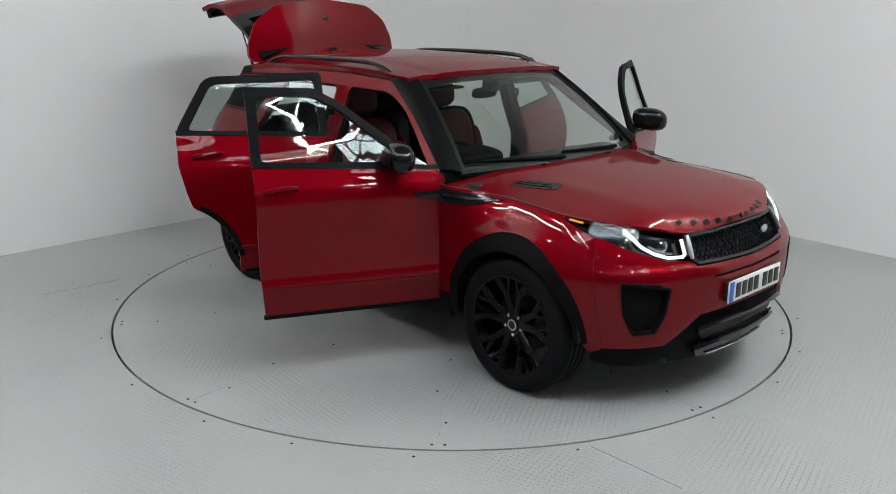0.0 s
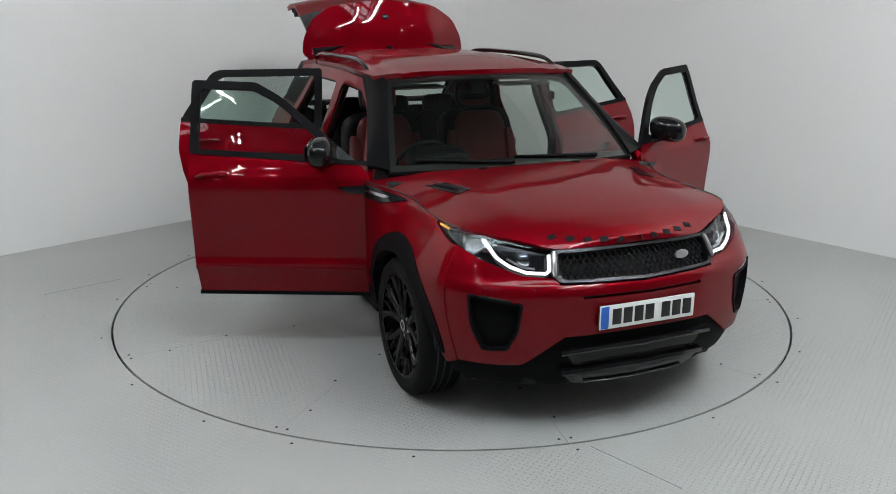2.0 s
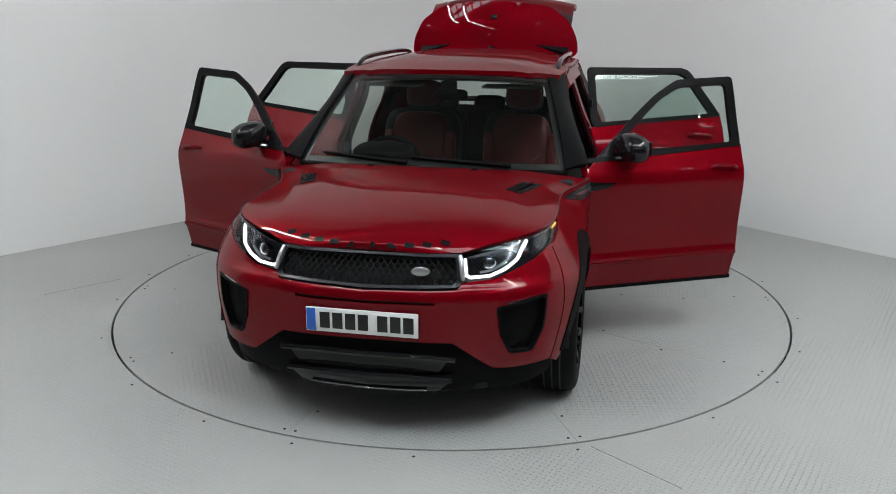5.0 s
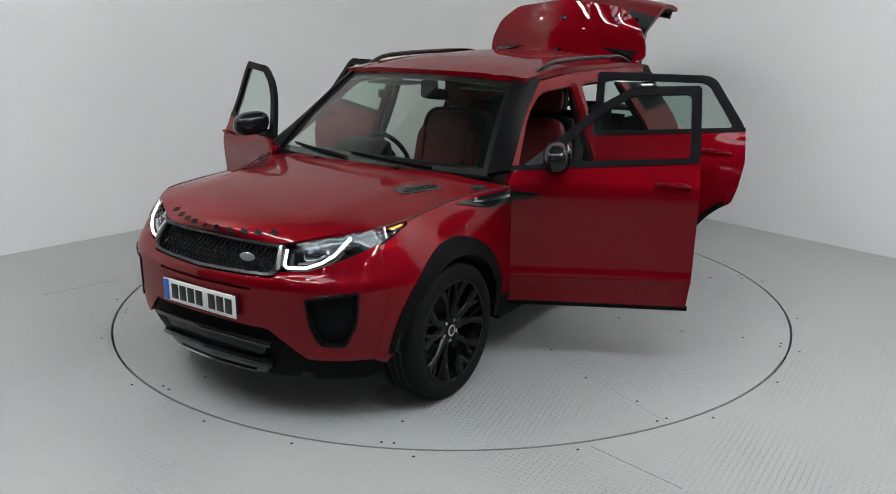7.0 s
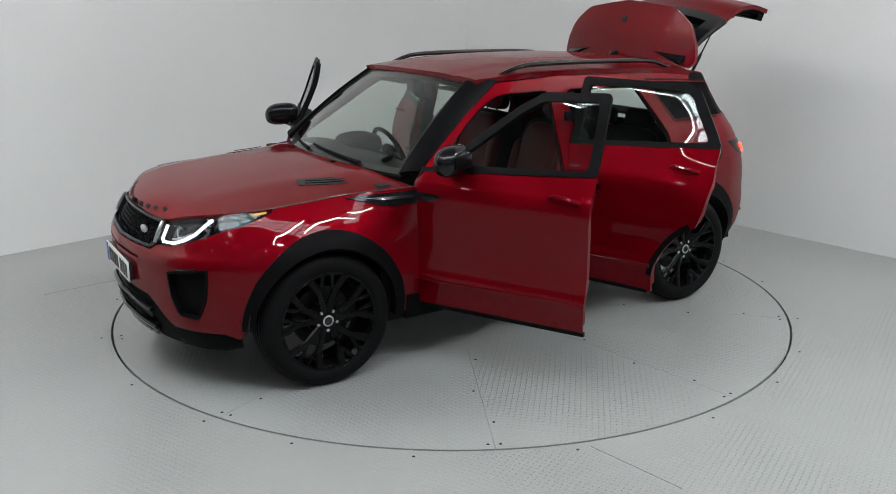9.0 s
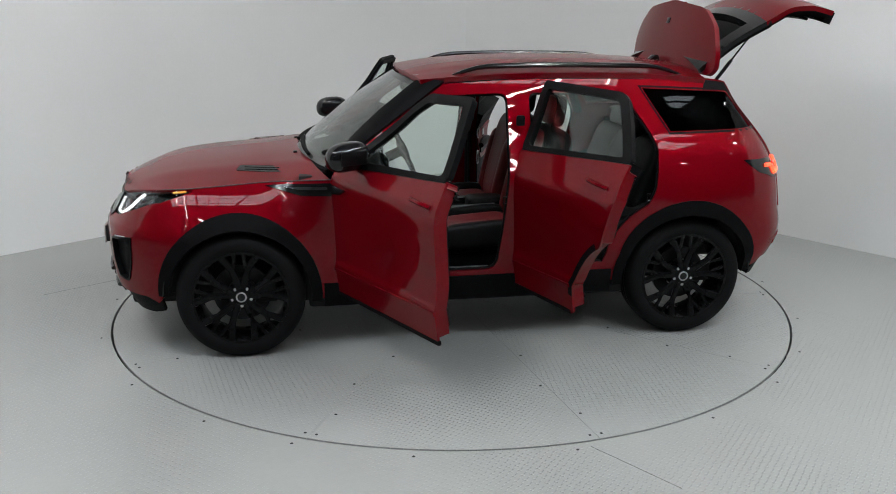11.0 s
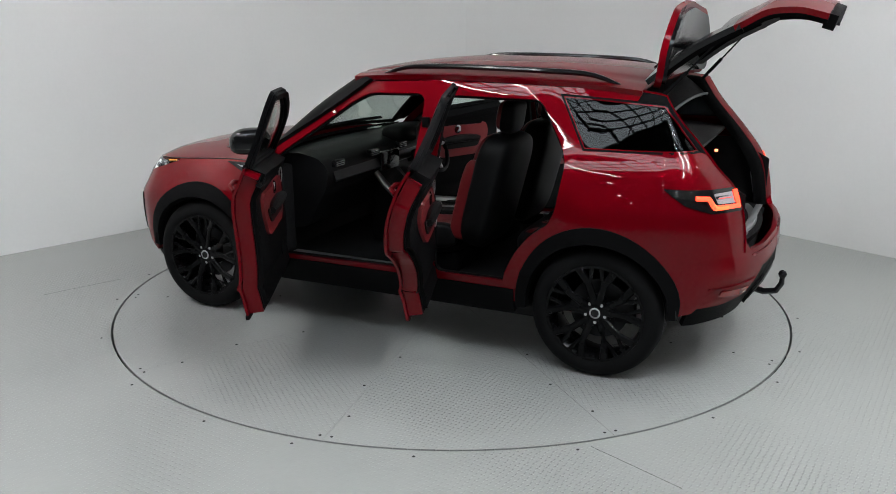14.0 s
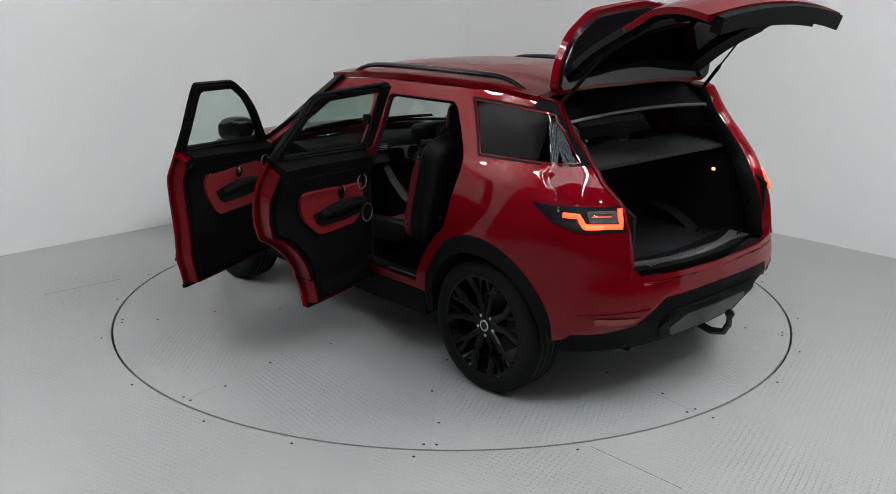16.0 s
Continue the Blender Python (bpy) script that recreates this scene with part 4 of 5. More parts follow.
def tailgate():
    """Built shut, swung up about the roof hinge. Profile from hinge to lower edge."""
    knots = [0, .30, .42, .62, .80, 1.0]
    gx = smooth_curve(knots, [-1.56, -1.79, -1.95, -2.05, -2.085, -2.08])
    gz = smooth_curve(knots, [1.545, 1.37, 1.20, 1.08, .94, .835])
    def g(a, b, lift=0.0):
        bb = 2 * b - 1
        w = .60 - .02 * ease(0, .4, a) * 0
        x = gx(a) + .10 * bb * bb * (1 - .4 * a) - lift * .75
        z = gz(a) + lift * .55
        return Vector((x, bb * w, z))
    def area_of(a0, a1, b0, b1, lift):
        return lambda u, v: g(a0 + (a1 - a0) * u, b0 + (b1 - b0) * v, lift)
    gate = part("tailgate", grid(area_of(.40, 1.0, 0, 1, 0), 16, 22, thick=.03, flip=False), RED, car, "open red tailgate swung up over the roof", HINGE, GATE_OPEN)
    rim = [grid(area_of(*r, .0), 8, 12, thick=.03, flip=False) for r in ((.0, .06, 0, 1), (.36, .42, 0, 1), (.05, .38, 0, .09), (.05, .38, .91, 1))]
    part("glass_surround", merge(*rim), GLOSS, gate, "", HINGE)
    part("rear_window", grid(area_of(.04, .38, .06, .94, -.004), 8, 12, thick=.004, flip=False), PRIVACY, gate, "dark heated rear window", HINGE)
    # inner trim
    trims = [grid(area_of(*r, -.03), 8, 12, thick=.035, flip=False) for r in ((.40, .97, .03, .97), (.03, .10, .03, .97), (.08, .42, .02, .12), (.08, .42, .88, .98))]
    trims += [grid(area_of(.62, .95, .08, .92, -.06), 8, 12, thick=.05, flip=False), grid(area_of(.84, .94, .25, .75, -.10), 5, 10, thick=.03, flip=False), grid(area_of(.89, 1.0, .05, .95, -.075), 4, 12, thick=.075, flip=False)]
    part("inner_trim", merge(*trims), PLASTIC, gate, "black plastic inner tailgate trim", HINGE)
    part("trim_recess", grid(area_of(.55, .86, .3, .7, -.066), 6, 10, thick=.02, flip=False), BLACK_HIDE, gate, "", HINGE)
    for b in (.2, .8):
        part("trim_pocket", grid(area_of(.90, .955, b - .06, b + .06, -.066), 3, 4, thick=.03, flip=False), BLACK, gate, "", HINGE)
    part("latch", moved(block(-.02, .02, -.04, .04, -.02, .05, .006), Matrix.Translation(g(.985, .5, -.03))), PLASTIC, gate, "", HINGE)
    part("handle_strip", grid(area_of(.66, .70, .22, .78, .012), 3, 14, thick=.012, flip=False), GLOSS, gate, "", HINGE)
    for b in (.10, .90):
        part("gate_lamp", grid(area_of(.55, .66, b - .09, b + .09, .004), 3, 6, thick=.012, flip=False), TAILRED, gate, "red tailgate lamp", HINGE)
    # roof spoiler, wide with rounded tips
    half = [(-1.45, 0), (-1.46, .64), (-1.50, .68), (-1.60, .672), (-1.75, .60), (-1.855, .44), (-1.90, 0)]
    out = soften(half + [(x, -y) for x, y in half[-2:0:-1]], .05)
    def top(x, y):
        return (x, y, 1.572 + .03 * ease(-1.46, -1.7, x) - .07 * (abs(y) / .68) ** 2.4)
    sp = part("roof_spoiler", sheet(out, (), top, .05, .035, flip=False), RED, gate, "red roof spoiler", HINGE)
    part("spoiler_underside", sheet(shrink(out, .03), (), lambda x, y: Vector(top(x, y)) - Vector((0, 0, .036)), .06, .02), GLOSS, gate, "", HINGE)
    part("brake_light", block(-1.888, -1.876, -.16, .16, 1.585, 1.597, .003), TAILRED, gate, "", HINGE)
    part("spoiler_wiper_mount", block(-1.78, -1.74, -.025, .025, 1.595, 1.608, .005), GLOSS, gate, "", HINGE)
    for side in (1, -1):
        p0, p1 = Vector((-1.53, side * .63, 1.475)), Vector((-1.815, side * .565, 1.805))
        mid = p0.lerp(p1, .5)
        part("gas_strut", merge(tube([p0, mid], .011, 8), tube([mid, p1], .005, 8)), PLASTIC, car, "black gas strut")
    for y in (.28, -.28):
        part("gate_hinge", block(-1.50, -1.40, y - .03, y + .03, 1.57, 1.60, .008), PLASTIC, car)


nose_fascia()
tail_end()
tailgate()


# ---- doors ----
def door_handle(name, x0, x1, z, door, side, hinge):
    n = 12
    pts = [skin(x0 + (x1 - x0) * k / n, z + .012 * k / n, .034 * min(1, 4 * min(k, n - k) / n) + .004) for k in range(n + 1)]
    g = tube(pts, [.013] * (n + 1), 8, .8)
    part(name, g if side > 0 else mirrored(g), RED, door, "body-coloured pull handle", hinge)
    cup = soften([(x0 - .01, z - .03), (x1 + .03, z - .025), (x1 + .03, z + .042), (x0 - .01, z + .036)], .02)
    panel("handle_cup", cup, RED, door, (), side, .002, .004, .05, "", hinge)


def door(name, outline, win, hinge_x, side, angle, front):
    hinge = Vector((hinge_x, side * .90, 0))
    m = Matrix.Translation(hinge) @ pose(0, 0, 0, 0, 0, -side * angle)
    low, high = clip(outline, -1), clip(outline, 1)
    what = "open %s door with black window frame" % ("front" if front else "rear")
    d = panel(name, shrink(soften(low, .02), .003), RED, car, (), side, .001, .014, .028, what, hinge, m)
    kw = dict(origin=hinge)
    panel("inner_shell", shrink(soften(low, .03), .026), RED, d, (), side, -.014, .075, .06, "red inner door shell", **kw)
    panel("door_seal", shrink(soften(low, .03), .036), PLASTIC, d, [shrink(soften(low, .03), .052)], side, -.084, .012, .06, "", **kw)
    panel("window_frame", shrink(soften(high, .03), .003), SATIN, d, [soften(win, .03)], side, .0, .02, .04, "satin black window frame", **kw)
    panel("frame_edge", shrink(soften(high, .03), .010), PLASTIC, d, [soften(shrink(win, -.006), .03)], side, -.021, .018, .05, "", **kw)
    panel("window_glass", shrink(win, -.012), GLASS, d, (), side, -.012, .004, .08, "clear door glass", **kw)
    xs = [p[0] for p in low]
    x0, x1 = min(xs), max(xs)
    b0, b1 = BELT(x0) + .004, BELT(x1) + .004
    panel("belt_strip", [(x1 - .02, b1 - .012), (x1 - .02, b1 + .012), (x0 + .01, b0 + .012), (x0 + .01, b0 - .012)], SATIN, d, (), side, .006, .012, .08, "", **kw)
    # crease low on the door and black lower edge
    lo = [(x1 - .01, .505), (x1 - .01, .522), ((x0 if front else -.86) + .015, .535), ((x0 if front else -.86) + .015, .518)]
    edge = [(x1 - .012, .350), (x1 - .012, .372), ((x0 if front else -.845) + .02, .375), ((x0 if front else -.845) + .02, .353)]
    panel("lower_cladding", edge, PLASTIC, d, (), side, .004, .018, .06, "black lower door edge", **kw)
    if not front:
        lip = arc(-AXLE, HUB, .489, 12, 60, 12) + arc(-AXLE, HUB, .522, 60, 12, 12)
        panel("arch_cladding", lip, PLASTIC, d, (), side, .003, .016, .05, "black wheel arch edge of the door", **kw)
    panel("door_crease", lo, RED, d, (), side, .007, .010, .06, "", **kw)
    if front:
        panel("vent_tip", soften([(.775, 1.006), (.60, .994), (.66, .965), (.775, .952)], .006), GLOSS, d, (), side, .006, .012, .05, "", **kw)
    door_handle("door_handle", (-.175 if front else -1.09), (-.01 if front else -.92), (1.045 if front else 1.095), d, side, hinge)
    # inside: trim card, red insert, armrest, speaker rings, pull
    card = shrink(soften(low, .05), .055)
    panel("trim_card", card, PLASTIC, d, (), side, -.086, .03, .06, "black inner trim card", **kw)
    panel("upper_trim", [(x1 - .075, b1 - .10), (x1 - .09, b1 + .003), (x0 + .035, b0 + .003), (x0 + .055, b0 - .10)], PLASTIC, d, (), side, -.024, .088, .06, "black upper door trim", **kw)
    cx = .27 if front else -.62
    ins = [(cx + .28, 1.02), (cx - .30, 1.045), (cx - .33, .90), (cx - .24, .74), (cx + .22, .74), (cx + .30, .85)] if front else [(cx + .22, 1.05), (cx - .34, 1.085), (cx - .32, .90), (cx - .20, .77), (cx + .15, .77), (cx + .24, .87)]
    up = .03 if front else .04
    panel("leather_insert", soften(ins, .06), RED_HIDE, d, (), side, -.117, .018, .05, "red leather insert", **kw)
    panel("pull_recess", soften([(cx + .20, .85 + up), (cx - .24, .86 + up), (cx - .19, .775 + up), (cx + .18, .775 + up)], .03), BLACK_HIDE, d, (), side, -.135, .01, .05, "", **kw)
    arm = [skin(cx + .22 - .42 * k / 8, .845 + up + .012 * math.sin(k / 8 * math.pi), -.155) for k in range(9)]
    g = tube(arm, [.02, .028, .032, .034, .034, .034, .032, .028, .02], 8)
    part("armrest", g if side > 0 else mirrored(g), BLACK_HIDE, d, "", hinge)
    hp = skin(cx + .02, .945 + up, -.14)
    g = moved(lathe([(.0001, .004), (.03, .004), (.036, 0), (.036, -.006)], 18), Matrix.Translation(hp) @ pose(0, 0, 0, 0, 0, 180))
    part("release_handle", g if side > 0 else mirrored(g), CHROME, d, "chrome inner release", hinge)
    rings = [(cx + .33, 1.0, .045), ] if front else [(cx + .23, 1.06, .045), (cx + .27, .80, .055)]
    for x, z, r in rings + ([(cx + .32, .56, .08)] if front else []):
        c = skin(x, z, -.128)
        ring = lathe([(r, -.004), (r * 1.02, .004), (r * .90, .005), (r * .88, -.002)], 24)
        disc = lathe([(.0001, .001), (r * .9, .001), (r * .9, -.006)], 20)
        mm = Matrix.Translation(c) @ pose(0, 0, 0, 0, 0, 180)
        rg, dg = moved(ring, mm), moved(disc, mm)
        sp = part("speaker", dg if side > 0 else mirrored(dg), PLASTIC, d, "round door speaker", hinge)
        if z > .6:
            part("speaker_ring", rg if side > 0 else mirrored(rg), SILVER, d, "", hinge)
    if front:
        # mirror: arm, shell, glass
        def shell(a, b):
            th, ph = 2 * math.pi * a, math.pi * b
            e = lambda v, p: math.copysign(abs(v) ** p, v)
            return Vector((.525 + .075 * e(math.cos(th) * math.sin(ph), .8), .962 + .120 * e(math.cos(ph), .75), 1.197 + .078 * e(math.sin(th) * math.sin(ph), .8) - .012 * math.cos(ph)))
        g = grid(shell, 24, 16, flip=False)
        part("mirror_shell", g if side > 0 else mirrored(g), GLOSS, d, "gloss black door mirror", hinge)
        g = tube([(.58, .86, 1.120), (.55, .90, 1.13), (.53, .95, 1.145)], [.03, .028, .03], 10, .7)
        part("mirror_arm", g if side > 0 else mirrored(g), GLOSS, d, "", hinge)
        g = block(.449, .453, .885, 1.04, 1.16, 1.232, .001)
        # dark grey metal stands in for the car's dark reflection in the mirror
        part("mirror_glass", g if side > 0 else mirrored(g), FRAME, d, "", hinge)
        panel("mirror_sail", soften([(.715, 1.125), (.58, 1.14), (.60, 1.21)], .01), GLOSS, d, (), side, .002, .02, .05, "", **kw)
    return d


for side, af, ar in ((1, 63, 70), (-1, 66, 70)):
    door("front_door", FRONT_DOOR, FRONT_WIN, .775, side, af, True)
    door("rear_door", REAR_DOOR, REAR_WIN, -.265, side, ar, False)


# ---- wheels ----
def wheel():
    w = part("wheel", lathe([(.258, .925), (.272, .925), (.278, .905), (.262, .885), (.245, .86), (.24, .74), (.262, .70), (.262, .69)], 56), RIM, car, "satin black alloy wheel on a black tyre")
    tyre = [(.270, .922), (.285, .930), (.315, .934), (.342, .925), (.357, .905), (.363, .880), (.3645, .815), (.363, .745), (.357, .715), (.342, .70), (.29, .692), (.265, .70)]
    part("tyre", lathe(tyre, 64), RUBBER, w)
    grooves = []
    for y in (.775, .815, .855):
        grooves.append(lathe([(.3655, y - .004), (.3655, y + .004)], 48))
    part("tread_groove", merge(*grooves), BLACK, w)
    spokes = []
    for k in range(5):
        for sgn in (-1, 1):
            def at(r, a, y):
                a = radians(a + 90 + 72 * k)
                return Vector((r * math.cos(a), y, r * math.sin(a)))
            spokes.append(tube([at(.05, 9 * sgn, .885), at(.11, 14 * sgn, .893), at(.17, 15 * sgn, .903), at(.262, 22 * sgn, .915)], [.018, .014, .013, .016], 8, 1.5))
            spokes.append(tube([at(.165, 15 * sgn, .900), at(.21, 8 * sgn, .905), at(.262, 6 * sgn, .912)], [.010, .008, .010], 6, 1.4))
    part("spokes", merge(*spokes), RIM, w, "split twin spokes")
    part("hub", lathe([(.0001, .900), (.045, .900), (.075, .890), (.085, .87), (.085, .80)], 30), RIM, w)
    part("centre_cap", disc_at(.906, .031, .01), GLOSS, w)
    part("cap_ring", lathe([(.022, .9075), (.027, .909), (.031, .9065)], 24), SILVER, w)
    for k in range(5):
        a = radians(126 + 72 * k)
        part("wheel_bolt", moved(disc_at(.899, .010, .014, 8), Matrix.Translation((.055 * math.cos(a), 0, .055 * math.sin(a)))), SILVER, w)
    part("brake_disc", lathe([(.09, .815), (.165, .815), (.165, .79), (.09, .79)], 40), STEEL, w)
    part("caliper", block(-.20, -.09, .775, .84, -.06, .06, .015), DARK, w)
    return w


first = wheel()
first.matrix_basis = pose(AXLE, 0, HUB)
for x, flip in ((-AXLE, 0), (AXLE, 180), (-AXLE, 180)):
    w = copy_thing(first, pose(x, 0, HUB, 0, 0, flip))


# ---- underbody and cabin ----
def under():
    part("floor_pan", block(-.98, .95, -.80, .80, .24, .33, .02), DARK, car)
    part("spare_well", block(-1.92, -.98, -.44, .44, .34, .60, .05), DARK, car)
    part("engine_tray", block(.9, 2.0, -.55, .55, .23, .30, .03), DARK, car)
    part("engine_bay", block(.98, 1.92, -.60, .60, .30, .86, .03), DARK, car)
    part("bulkhead", block(.90, .98, -.84, .84, .30, 1.04, .01), DARK, car)
    part("rear_pan", block(-2.0, -1.75, -.62, .62, .47, .66, .03), DARK, car)
    part("axle_beam", block(-1.42, -1.24, -.72, .72, .26, .40, .03), DARK, car)
    part("cabin_carpet", block(-1.30, .92, -.78, .78, .33, .37, .01), CARPET, car)
    for side in (1, -1):
        a, b = sorted((side * .78, side * .895))
        part("sill_cover", block(-.88, .80, a, b, .37, .452, .012), PLASTIC, car)
        # pillar trims inside the openings
        for x0, z0, x1, z1, w in ((-.29, .48, -.30, 1.47, .04), (-1.15, 1.2, -1.02, 1.46, .04)):
            g = [skin(x0 + (x1 - x0) * t, z0 + (z1 - z0) * t, -.05) for t in np.linspace(0, 1, 10)]
            g = tube(g, w, 8, .5)
            part("pillar_trim", g if side > 0 else mirrored(g), BLACK_HIDE, car)
        a, b = sorted((side * .60, side * .86))
        part("kick_panel", block(.70, .92, *sorted((side * .74, side * .86)), .36, 1.0, .02), CARPET, car)


def soft_block(cx, cy, cz, sx, sy, sz, tilt=0, power=.45, dent=0.0):
    """Cushion: a rounded superellipsoid with a dented middle."""
    def f(a, b):
        th, ph = 2 * math.pi * a, math.pi * b
        e = lambda v: math.copysign(abs(v) ** power, v)
        x, y, z = e(math.cos(th)) * e(math.sin(ph)), e(math.sin(th)) * e(math.sin(ph)), e(math.cos(ph))
        return Vector((x * sx / 2, y * sy / 2, z * sz / 2 - (dent * (1 - min(1, y * y * 1.6)) if z > .3 else 0)))
    return moved(grid(f, 28, 18, flip=True), pose(cx, cy, cz, 0, tilt, 0))


def front_seat(y):
    seat = part("front_seat", soft_block(-.12, y, .555, .54, .50, .17, 4, .42, .03), BLACK_HIDE, car, "red leather front seat with black back")
    part("cushion_inset", soft_block(-.13, y, .575, .46, .34, .15, 4, .42, .02), RED_HIDE, seat)
    part("seat_base", block(-.36, .10, y - .20, y + .20, .36, .50, .03), PLASTIC, seat)
    for k in (-1, 1):
        part("bolster", soft_block(-.12, y + k * .225, .595, .50, .09, .16, 4, .5), BLACK_HIDE, seat)
    back = soft_block(-.475, y, .90, .16, .42, .64, -14, .45)
    part("seat_back", back, RED_HIDE, seat)
    part("seat_back_shell", soft_block(-.535, y, .885, .20, .57, .70, -14, .4), BLACK_HIDE, seat, "black leather seat back")
    for k in (-1, 1):
        part("side_bolster", soft_block(-.435, y + k * .225, .84, .13, .08, .50, -14, .5), RED_HIDE, seat)
    part("headrest", soft_block(-.60, y, 1.335, .08, .25, .18, -8, .55), RED_HIDE, seat)
    part("headrest_shell", soft_block(-.632, y, 1.33, .09, .27, .20, -8, .5), BLACK_HIDE, seat)
    for k in (-.06, .06):
        part("headrest_post", tube([(-.585, y + k, 1.20), (-.605, y + k, 1.29)], .007, 6), CHROME, seat)
    return seat


def rear_bench():
    part("rear_cushion", soft_block(-.96, 0, .575, .48, 1.26, .22, 5, .35), BLACK_HIDE, car, "black leather rear bench with red inlays")
    for y in (-.36, .36):
        part("red_inlay", soft_block(-.95, y, .602, .40, .36, .185, 5, .4, .012), RED_HIDE, car, "red leather seat inlay")
    for y in (-.38, .38, 0):
        part("rear_back", soft_block(-1.22, y, .86, .16, .44 if y else .34, .58, -20, .4), BLACK_HIDE, car, "rear seat backrest")
        part("rear_headrest", soft_block(-1.345, y, 1.19, .10, .25, .14, -10, .5), BLACK_HIDE, car)
    part("bench_shell", grid(lambda a, b: Vector((-1.24 - .16 * a, (2 * b - 1) * .60, .55 + .62 * a)), 6, 6, thick=.03), CARPET, car)


def dashboard():
    prof = soften([(.96, 1.03), (.66, 1.075), (.50, 1.045), (.43, .97), (.46, .84), (.55, .70), (.60, .60), (.96, .55)], .05)
    part("dashboard", prism(prof, "y", -.76, .76, 0), BLACK_HIDE, car, "black soft-touch dashboard")
    part("dash_strip", prism(soften([(.415, .90), (.435, .96), (.45, .95), (.43, .89)], .005), "y", -.70, .70, 0), FRAME, car, "dark satin dashboard strip")
    part("binnacle", soft_block(.50, -.37, 1.07, .24, .38, .13, 6, .6), BLACK_HIDE, car)
    part("screen_unit", block(.405, .44, -.13, .13, .86, 1.0, .012), GLOSS, car, "dark centre screen")
    part("console", prism(soften([(.46, .90), (.44, .86), (.20, .64), (-.32, .63), (-.32, .38), (.50, .38)], .04), "y", -.115, .115, 0), BLACK_HIDE, car)
    for side in (1, -1):
        pts = [(.45, side * .135, .86), (.38, side * .135, .78), (.24, side * .135, .67), (.14, side * .135, .645), (-.30, side * .135, .665)]
        part("console_trim", tube(pts, [.022, .026, .028, .028, .022], 8, 1.0), SILVER, car, "satin silver console trim")
    part("centre_armrest", soft_block(-.26, 0, .665, .26, .20, .09, 0, .4), BLACK_HIDE, car)
    ring = []
    for k in range(33):
        a = 2 * math.pi * k / 32
        ring.append(Vector((0, .185 * math.cos(a), .185 * math.sin(a))))
    wheel_m = pose(.26, -.37, .98, 0, 24, 0)
    sw = part("steering_wheel", moved(tube(ring, .016, 10, caps=False), wheel_m), BLACK_HIDE, car, "black leather steering wheel")
    part("wheel_boss", moved(soft_block(0, 0, 0, .06, .15, .13, 0, .6), wheel_m), BLACK_HIDE, sw)
    for a in (0, 180, 270):
        c, s = math.cos(radians(a)), math.sin(radians(a))
        part("wheel_spoke", moved(tube([(0, .05 * c, .05 * s), (0, .178 * c, .178 * s)], [.018, .012], 8), wheel_m), SILVER, sw)
    part("steering_column", tube([(.27, -.37, .97), (.50, -.37, .87)], .035, 10), PLASTIC, car)
    part("rear_view_mirror", soft_block(.22, 0, 1.42, .035, .22, .07, 0, .6), GLOSS, car, "dark interior mirror")
    part("mirror_mount", block(.24, .31, -.05, .05, 1.43, 1.51, .015), PLASTIC, car)
    for y in (.37, -.37):
        part("sun_visor", block(.06, .24, y - .17, y + .17, 1.462, 1.478, .006), LINER, car)
    # paper slip on the dash and round sticker on the screen
    part("paper_slip", moved(block(-.05, .05, -.04, .04, 0, .002, 0), pose(.83, -.52, 1.062, 0, 8, 20)), PAPER, car, "white paper slip on the dash")
    c = screen_at(.12, .80, -.004)
    part("screen_sticker", moved(lathe([(.0001, 0), (.035, 0)], 18), Matrix.Translation(c) @ pose(0, 0, 0, -52, 0, 0) @ pose(0, 0, 0, 0, 0, 0)), BLACK, car)


under()
front_seat(.37)
front_seat(-.37)
rear_bench()
dashboard()


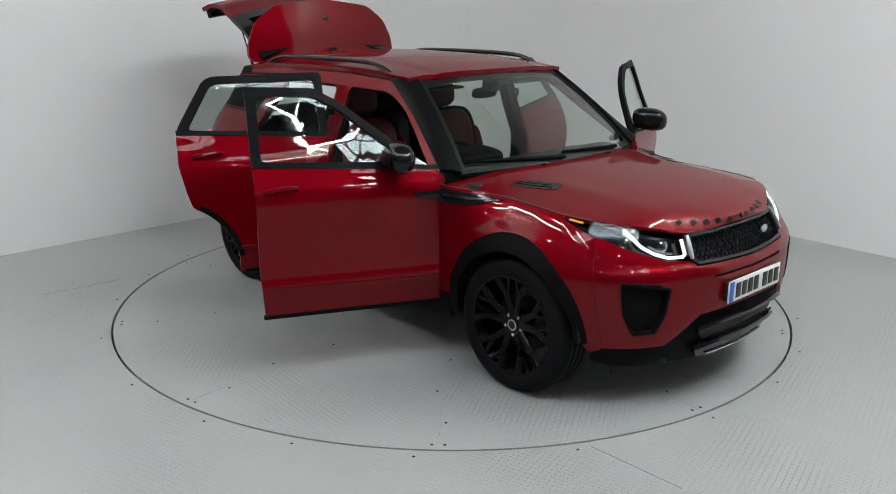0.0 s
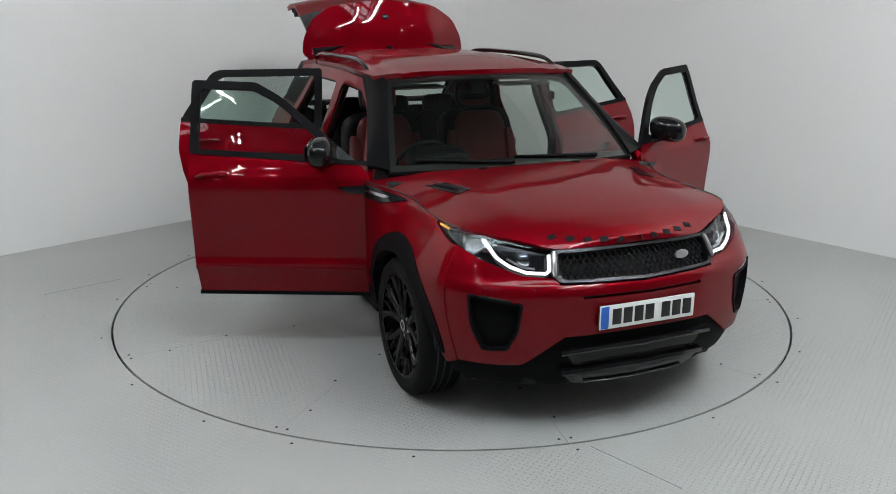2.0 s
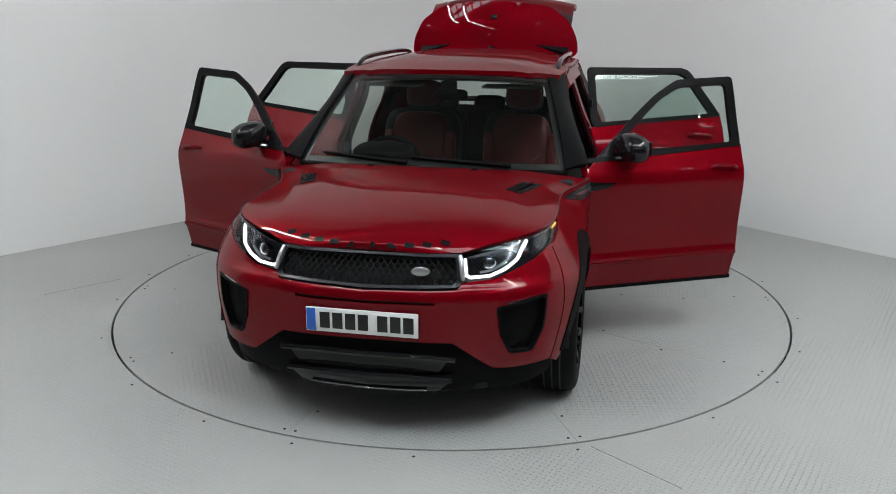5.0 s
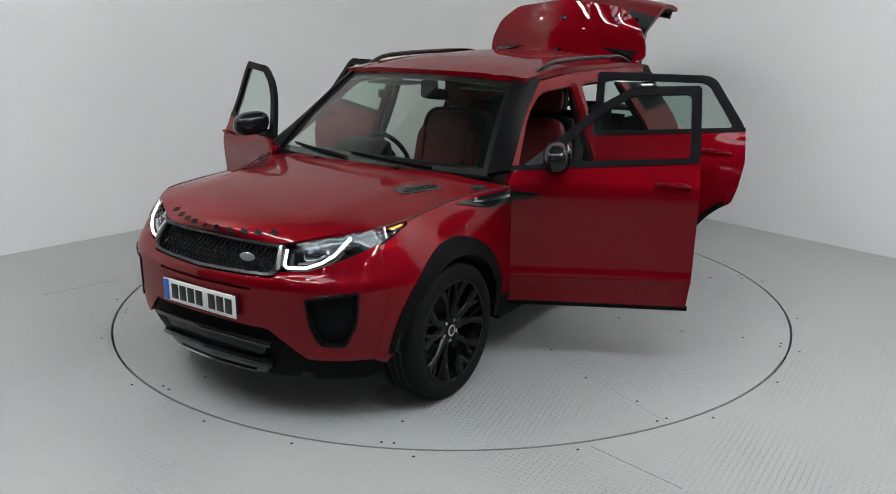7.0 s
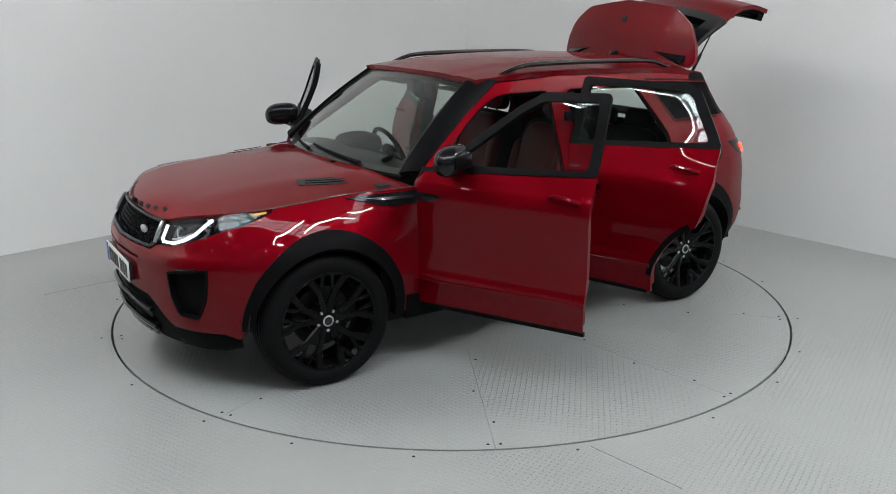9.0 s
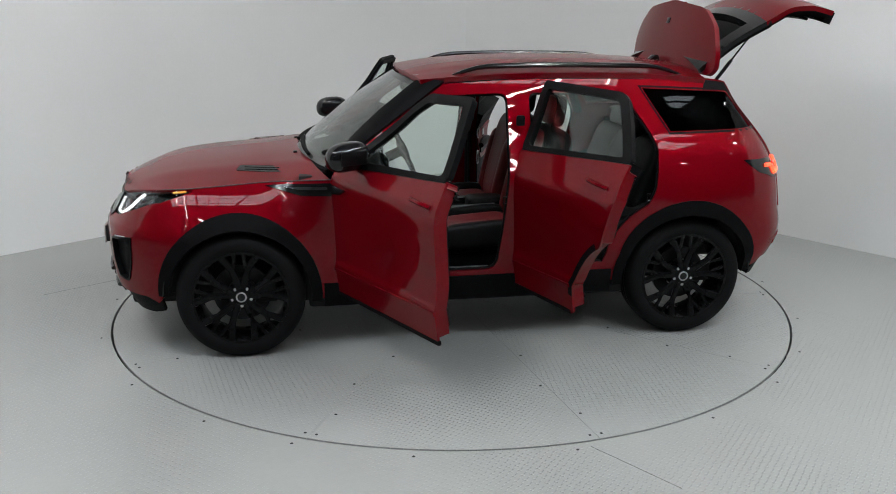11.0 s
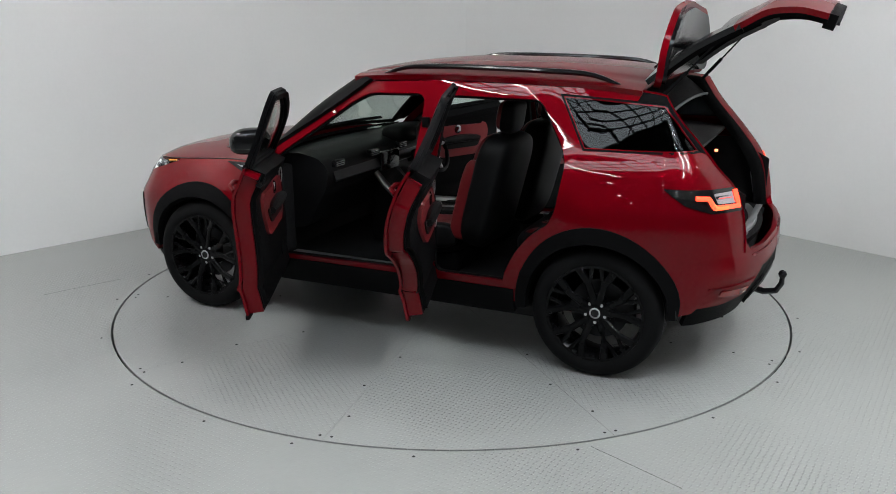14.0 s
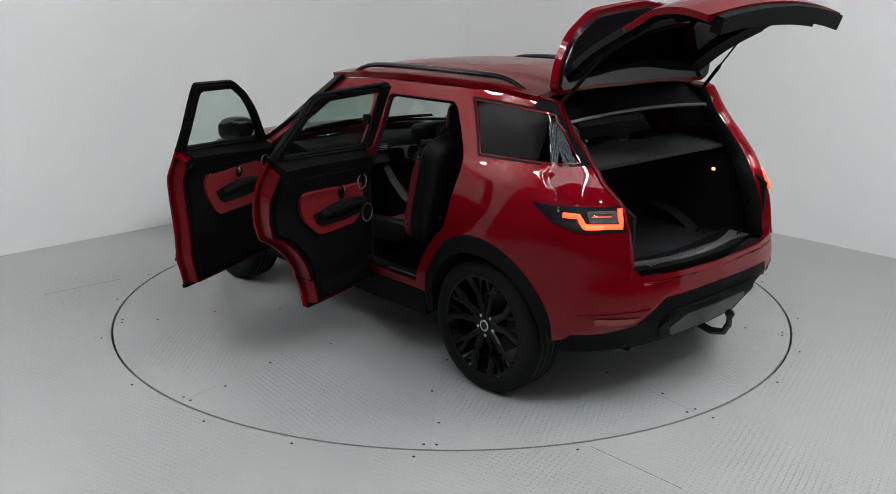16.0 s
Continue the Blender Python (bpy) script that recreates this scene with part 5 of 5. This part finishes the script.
# ---- small parts ----
def cabin_details():
    for side in (1, -1):
        g = tube([skin(-.29, z, -.075) for z in np.linspace(1.40, .52, 10)], .02, 6, .25)
        part("seat_belt", g if side > 0 else mirrored(g), BLACK_HIDE, car, "black seat belt")
        g = block(-.315, -.265, .84, .87, 1.30, 1.36, .01)
        part("belt_anchor", g if side > 0 else mirrored(g), PLASTIC, car)
        g = block(-.12, .66, .80, .885, .4525, .458, .002)
        part("sill_plate", g if side > 0 else mirrored(g), SILVER, car, "silver sill tread plate")
        g = block(-.76, -.42, .80, .885, .4525, .458, .002)
        part("sill_plate", g if side > 0 else mirrored(g), SILVER, car, "silver sill tread plate")
        for x, z in ((.79, .58), (.79, .86), (-.265, .58), (-.265, .86)):
            p = skin(x, z, -.03)
            g = block(p.x - .03, p.x + .02, p.y - .02, p.y + .02, z - .03, z + .03, .008)
            part("door_hinge", g if side > 0 else mirrored(g), RED, car)
        for x in (-.20, -1.06):
            p = skin(x, .88, -.012)
            g = tube([p + Vector((0, .012, -.02)), p + Vector((.02, .014, -.02)), p + Vector((.02, .014, .02)), p + Vector((0, .012, .02))], .005, 6)
            part("door_striker", g if side > 0 else mirrored(g), STEEL, car)
        # opening seals
        for name, poly in (("door_opening_seal", FRONT_OPEN), ("door_opening_seal", REAR_OPEN)):
            pts = [skin(x, z, -.02) for x, z in resample(soften(poly, .06), .05)]
            g = tube(pts + [pts[0]], .010, 6, caps=False)
            part(name, g if side > 0 else mirrored(g), PLASTIC, car)
        # roof channel strip
        g = tube([roof_at(x, side * .80, .002) for x in np.linspace(.22, -1.40, 24)], .006, 6, .5)
        part("roof_channel", g, BLACK, car)
        # dashboard vents
        for y in (.64, .20):
            vent = part("air_vent", block(.418, .45, side * y - .055, side * y + .055, .985, 1.03, .006), GLOSS, car)
            for k in range(3):
                part("vent_slat", block(.412, .42, side * y - .048, side * y + .048, .992 + k * .012, .996 + k * .012, .001), SILVER, vent)
        # washer jets and screen clips
        part("washer_jet", moved(block(-.012, .012, -.02, .02, 0, .012, .004), Matrix.Translation(bonnet_at(1.0, side * .30, .0)) @ pose(0, 0, 0, 0, 4, 0)), PLASTIC, car)
    flap = sheet(soften([(-1.50, .98), (-1.66, .985), (-1.66, 1.12), (-1.52, 1.12)], .02), (), on_skin(.0015, -1), .04, .003, flip=False)
    part("fuel_flap", flap, RED, car)
    part("gear_dial", moved(disc_at(.02, .032, .03, 20), pose(.05, 0, .64, 90, 0, 0)), SILVER, car, "silver gear dial")
    part("boot_sill_rib", merge(*[block(-2.02, -1.98, y - .004, y + .004, .748, .753, .001) for y in np.linspace(-.45, .45, 31)]), SILVER, car)
    for y in (.45, -.45):
        part("boot_hook", tube([(-1.75, y, .70), (-1.75, y, .73), (-1.72, y, .735), (-1.70, y, .70)], .006, 6), CHROME, car)


def floor_joints():
    """Straight joints between the floor plates outside the turntable."""
    for a, b in JOINTS:
        a, b = Vector((*a, 0)), Vector((*b, 0))
        d = (b - a).normalized()
        s = Vector((-d.y, d.x, 0)) * .0004
        up = Vector((0, 0, .0012))
        vs = [a - s + up, b - s + up, b + s + up, a + s + up, a - s * 1.5, b - s * 1.5, b + s * 1.5, a + s * 1.5]
        plain("floor_joint", (vs, [[0, 1, 2, 3], [4, 5, 1, 0], [6, 7, 3, 2], [5, 6, 2, 1], [7, 4, 0, 3]]), GAP, "dark joint between floor plates", "floor joint")


JOINTS = [((-2.45, .292), (-2.86, -.075)), ((.653, -2.211), (.98, -2.57))]
cabin_details()
floor_joints()


def floor_bolts():
    """Small dark screws in the floor plates round the turntable."""
    first_bolt = None
    for k in range(22):
        a = radians(7 + 360 / 22 * k + 3 * math.sin(5 * k))
        m = pose(2.315 * math.cos(a), 2.315 * math.sin(a), 0)
        if first_bolt is None:
            first_bolt = plain("floor_bolt", lathe_z([(.0001, .0022), (.0065, .0018), (.008, .0)], 8), GAP, "small dark screw head in the floor plate", "bolt")
            first_bolt.matrix_basis = m
        else:
            ob = new("floor_bolt", first_bolt.data)
            tagged(ob, "small dark screw head in the floor plate", "bolt", "", "structure")
            ob.matrix_basis = m


floor_bolts()


def motions():
    rows, trows = [], []
    for t, a in TURN:
        rows.append((t, pose(0, 0, 0, 0, 0, a) @ pose(CAR_X, CAR_Y, 0)))
        trows.append((t, pose(0, 0, 0, 0, 0, a)))
    walk(car, rows)
    walk(table, trows)


motions()
